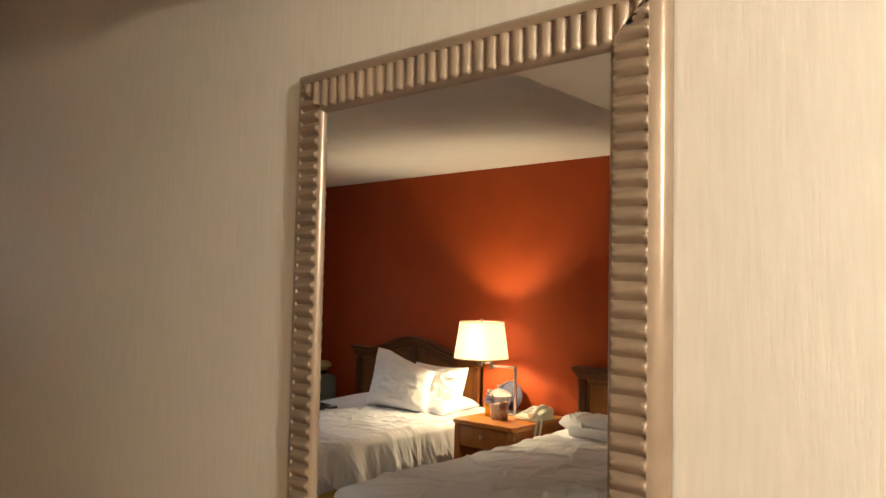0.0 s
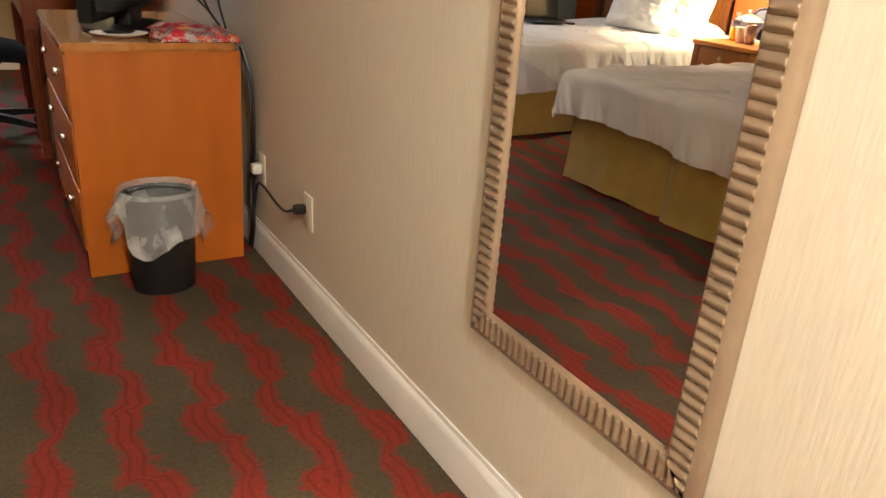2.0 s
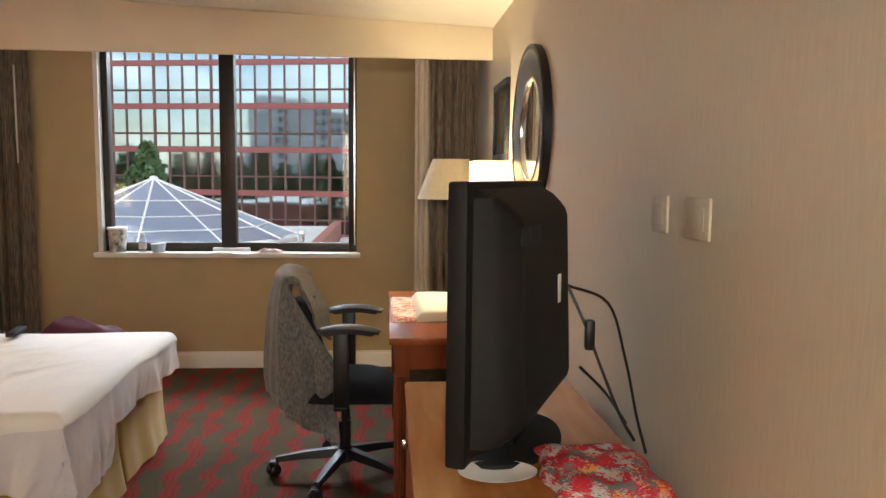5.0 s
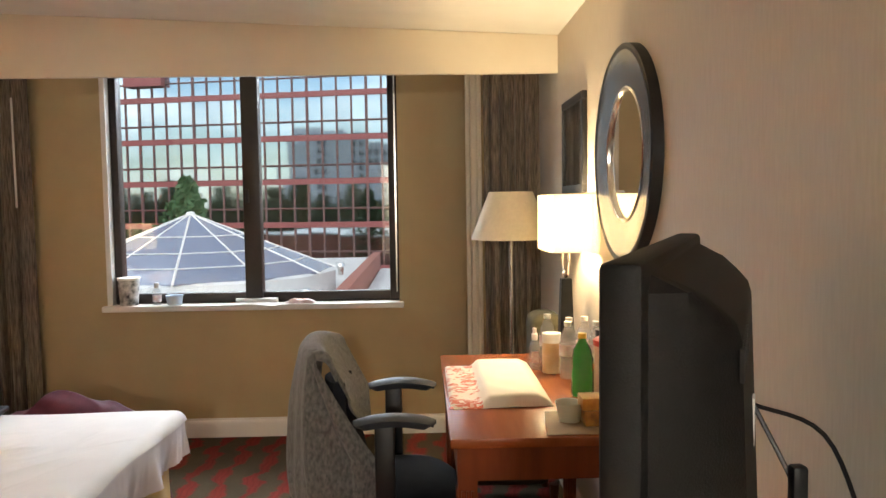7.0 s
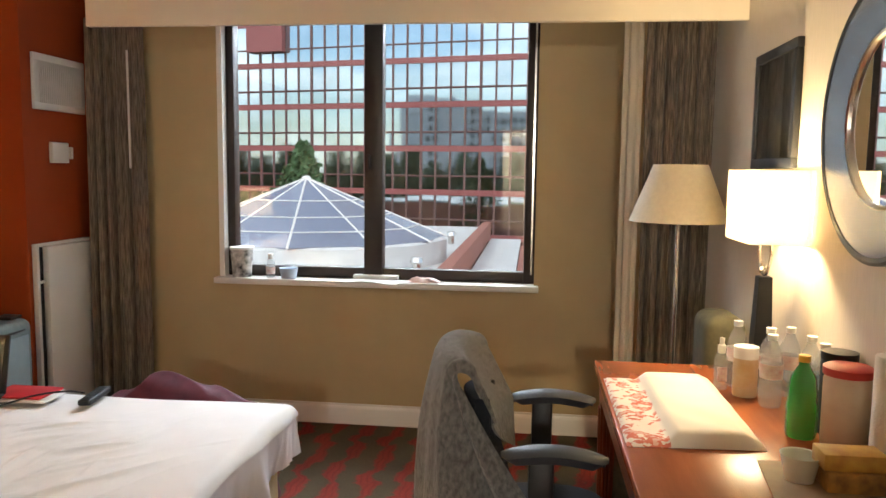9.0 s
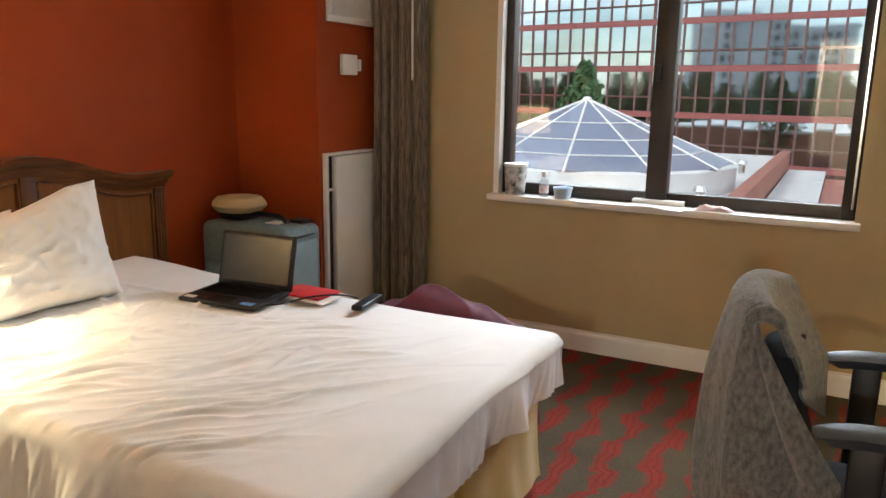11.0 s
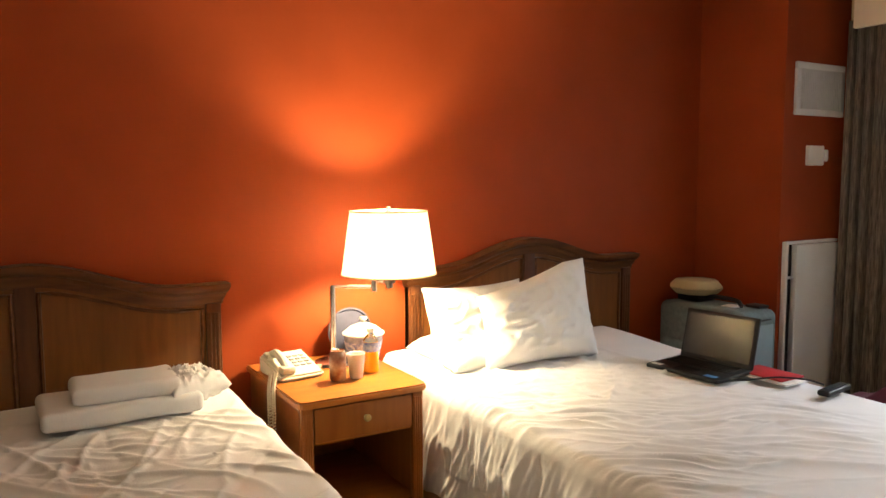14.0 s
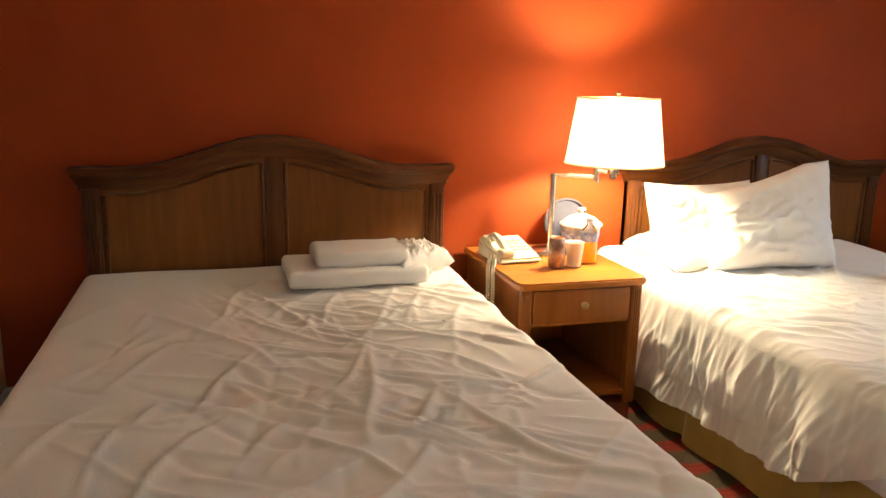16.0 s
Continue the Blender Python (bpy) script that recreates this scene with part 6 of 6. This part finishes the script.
def facade():
    """Local x along the front, front faces local -y."""
    b = thing("office_building", "mirror-glass office building with red spandrel bands", "building")
    fl, col, n0, n1 = 2.63, 0.93, -34, 30
    zb = 0.17
    part("wall", bx(n0 * col, n1 * col, 0.25, 12.0, -9.0, zb + fl * 6 + 1.5), M_mull, b)
    part("roof", bx(n0 * col - 0.2, n1 * col + 0.2, 0.0, 12.2, zb + fl * 6 + 1.5, zb + fl * 6 + 2.0), M_spandrel, b)
    part("wall_block", bx(-15.6, -13.0, -0.5, 0.2, 8.9, 16), M_spandrel, b, "red projecting block")
    for k in range(-4, 7):
        z = zb + fl * k
        part("spandrel", bx(n0 * col, n1 * col, -0.10, 0.25, z - 0.17, z + 0.17), M_spandrel, b)
        part("transom", bx(n0 * col, n1 * col, -0.05, 0.25, z - 1.66, z - 1.58), M_mull, b)
    for i in range(n0, n1 + 1):
        w = 0.05 if i % 4 else 0.075
        part("mullion", bx(i * col - w, i * col + w, -0.06, 0.25, -9.0, zb + fl * 6 + 1.4), M_mull, b)
    tall = bpy.data.meshes.new("pane_tall")
    low = bpy.data.meshes.new("pane_low")
    for me, z0, z1 in ((tall, -0.705, 0.705), (low, -0.365, 0.365)):
        bm = bx(-0.42, 0.42, -0.01, 0.01, z0, z1)
        bm.to_mesh(me)
        bm.free()
        me.materials.append(M_pane)
    rest = bmesh.new()
    rng = random.Random(4)
    for i in range(n0, n1):
        for k in range(-3, 7):
            z = zb + fl * k
            for me, zc, hz in ((tall, z - 0.875, 0.705), (low, z - 2.07, 0.39)):
                x = (i + 0.5) * col
                if -20 <= i < 6 and -2 <= k < 4:
                    ob = new("pane", me)
                    ob.parent = b
                    ob.matrix_basis = pose(x, 0.02, zc, rng.uniform(-0.35, 0.35), 0, rng.uniform(-0.35, 0.35))
                else:
                    bx(x - 0.42, x + 0.42, 0.01, 0.03, zc - hz, zc + hz, bm=rest)
    tagged(part("pane_field", rest, M_pane, b, "mirror glass panes"), kind="stuff")
    b.matrix_basis = pose(-4.0, 46.0, 0, 0, 0, -12)


def skylight():
    cx, cy, rad, za, zb = -6.95, 21.2, 3.75, 1.22, -0.30
    s = thing("roof_skylight", "low conical glass skylight with white ribs", "skylight", (cx, cy, zb))
    n = 12

    def at(k, q):
        a = 2 * math.pi * (k + 0.35) / n
        return Vector((cx + rad * q * math.cos(a), cy + rad * q * math.sin(a), za + (zb - za) * q))
    for k in range(n):
        part("rib", tube([at(k, 0.02), at(k, 1.02)], 0.030, 5), M_white, s)
        for q0, q1 in ((0.03, 0.38), (0.38, 0.62), (0.62, 0.82), (0.82, 1.0)):
            bm = bmesh.new()
            vs = [at(k, q0), at(k, q1), at(k + 1, q1), at(k + 1, q0)]
            lo = [bm.verts.new(v - Vector((0, 0, 0.03))) for v in vs]
            hi = [bm.verts.new(v) for v in vs]
            bm.faces.new(lo[::-1])
            bm.faces.new(hi)
            for i in range(4):
                j = (i + 1) % 4
                bm.faces.new((lo[i], lo[j], hi[j], hi[i]))
            part("pane", bm, M_sky_glass, s, smooth=0)
    for q in (0.38, 0.62, 0.82):
        part("ring", tube([at(k, q) + Vector((0, 0, 0.01)) for k in range(n + 1)], 0.018, 5), M_white, s)
    part("curb", lathe([(rad + 0.10, -0.95), (rad + 0.10, -0.36), (rad + 0.02, -0.31), (rad - 0.1, -0.31)], cx, cy, n), M_pale, s, "low white-coated curb")
    part("cap", lathe([(0.14, za - 0.05), (0.10, za + 0.05), (0, za + 0.07)], cx, cy, 12), M_white, s)


def annex():
    a = thing("annex_building", "low annex with white roof and red parapet below the window", "building", (-8, 20, -9))
    part("roof", bx(-22, -2.75, 9, 34, -1.10, -0.95), M_pale, a, "white roof membrane")
    part("wall", bx(-21.9, -2.8, 9.1, 33.9, -9.0, -1.101), M_brickred, a)
    part("parapet", bx(-2.95, -2.62, 9, 34, -1.4, -0.72, 0.02), M_brickred, a)
    part("gutter", bx(-2.60, -1.30, 12, 34, -1.60, -1.45), M_pale, a)
    part("lower_roof", bx(-1.28, 8, 9, 32, -2.0, -1.55), M_brickred, a)
    for y in (18.5, 21.0, 23.5, 26):
        part("vent_cowl", lathe([(0.10, -0.95), (0.10, -0.70), (0.16, -0.66), (0.12, -0.55), (0, -0.53)], -3.5, y, 14), M_chrome, a)


def tree(name, label, m, h, spread, seed, leaf, taper=0.95):
    """Tapered trunk, limbs and a crown of many small leaf clumps."""
    rng = random.Random(seed)
    t = thing(name, label, "tree", (0, 0, 0), "trees outside")
    part("trunk", lathe([(0.24, 0), (0.16, h * 0.35), (0.07, h * 0.8), (0.0, h * 0.95)], 0, 0, 10), mat("bark", (0.10, 0.075, 0.05), None, 0.9, 8, 0.5, 20) if "bark" not in bpy.data.materials else bpy.data.materials["bark"], t)
    limbs = bmesh.new()
    crown = bmesh.new()
    for k in range(16):
        z = h * rng.uniform(0.30, 0.85)
        a = rng.uniform(0, 2 * math.pi)
        r = spread * (1.05 - z / h) * rng.uniform(0.7, 1.1)
        tip = Vector((r * math.cos(a), r * math.sin(a), z + 0.25 * r))
        tube([(0, 0, z - 0.2), tip * 0.5 + Vector((0, 0, z * 0.5)), tip], 0.035, 5, bm=limbs)
    for k in range(4600):
        q = rng.random() ** 0.6
        z = h * (0.22 + 0.79 * rng.random())
        a = rng.uniform(0, 2 * math.pi)
        r = spread * q * (1.15 - taper * z / h) * (1 + 0.26 * math.sin(3 * a + z * 2 + seed) + 0.10 * math.sin(7 * a - z * 5))
        c = Vector((r * math.cos(a), r * math.sin(a), z))
        d = Vector((rng.gauss(0, 1), rng.gauss(0, 1), rng.gauss(0, 1))).normalized() * rng.uniform(0.06, 0.15) * h / 8
        e = d.orthogonal().normalized() * d.length * 0.6
        vs = [crown.verts.new(c + p) for p in (-d, e, d, -e)]
        crown.faces.new(vs)
    part("limbs", limbs, bpy.data.materials["bark"], t)
    part("crown", crown, leaf, t, smooth=0)
    t.matrix_basis = m
    return t


facade()
skylight()
annex()
M_leaf = mat("foliage", (0.070, 0.120, 0.045), (0.040, 0.080, 0.030), 0.7, 2)
M_leaf2 = mat("light_foliage", (0.085, 0.170, 0.065), (0.055, 0.120, 0.045), 0.7, 2)
tree("tree", "light green pointed tree behind the skylight", pose(-10.75, 33.0, -9.0), 11.5, 4.6, 3, M_leaf2, 1.10)
base = tree("tree", "dark green tree beside the hotel", pose(-22, -2, -9.0), 12.6, 5.2, 5, M_leaf)
for k in range(1, 31):
    f = k / 30
    copy_thing(base, pose(-20 - 50 * f, -10 + 21 * f - 3.5 * (k % 2), -9.0, 0, 0, 67 * k) @ Matrix.Diagonal((1, 1, 0.95 + 0.10 * math.sin(k * 1.7), 1)))


# the hotel's own block, placed so that the mirror facade reflects it
def hotel_tower():
    """Pale slab block far behind the trees; front faces local +y."""
    h = thing("apartment_building", "pale grey concrete tower with small dark windows", "building")
    M = mat("grey_concrete", (0.62, 0.62, 0.62), (0.55, 0.55, 0.56), 0.9, 0.4, 0.1, 3)
    part("wall", bx(0, 30, -14, 0, -9, 14.4), M, h)
    part("wall", bx(1.5, 11, -13, -1, 14.4, 16.2), M, h, "set-back top storey")
    part("roof", bx(-0.3, 30.3, -14.3, 0.3, 14.4, 14.8), M, h)
    for cx in (7.5, 9.0, 14.6, 16.1, 17.6, 21.0, 22.5, 24.0, 25.5, 27.5):
        for r in range(7):
            part("window", bx(cx, cx + 0.85, -0.05, 0.06, 0.6 + 1.95 * r, 1.75 + 1.95 * r), M_gap, h)
    h.matrix_basis = pose(-71.5, -43.6, 0, 0, 0, -24.8)


hotel_tower()
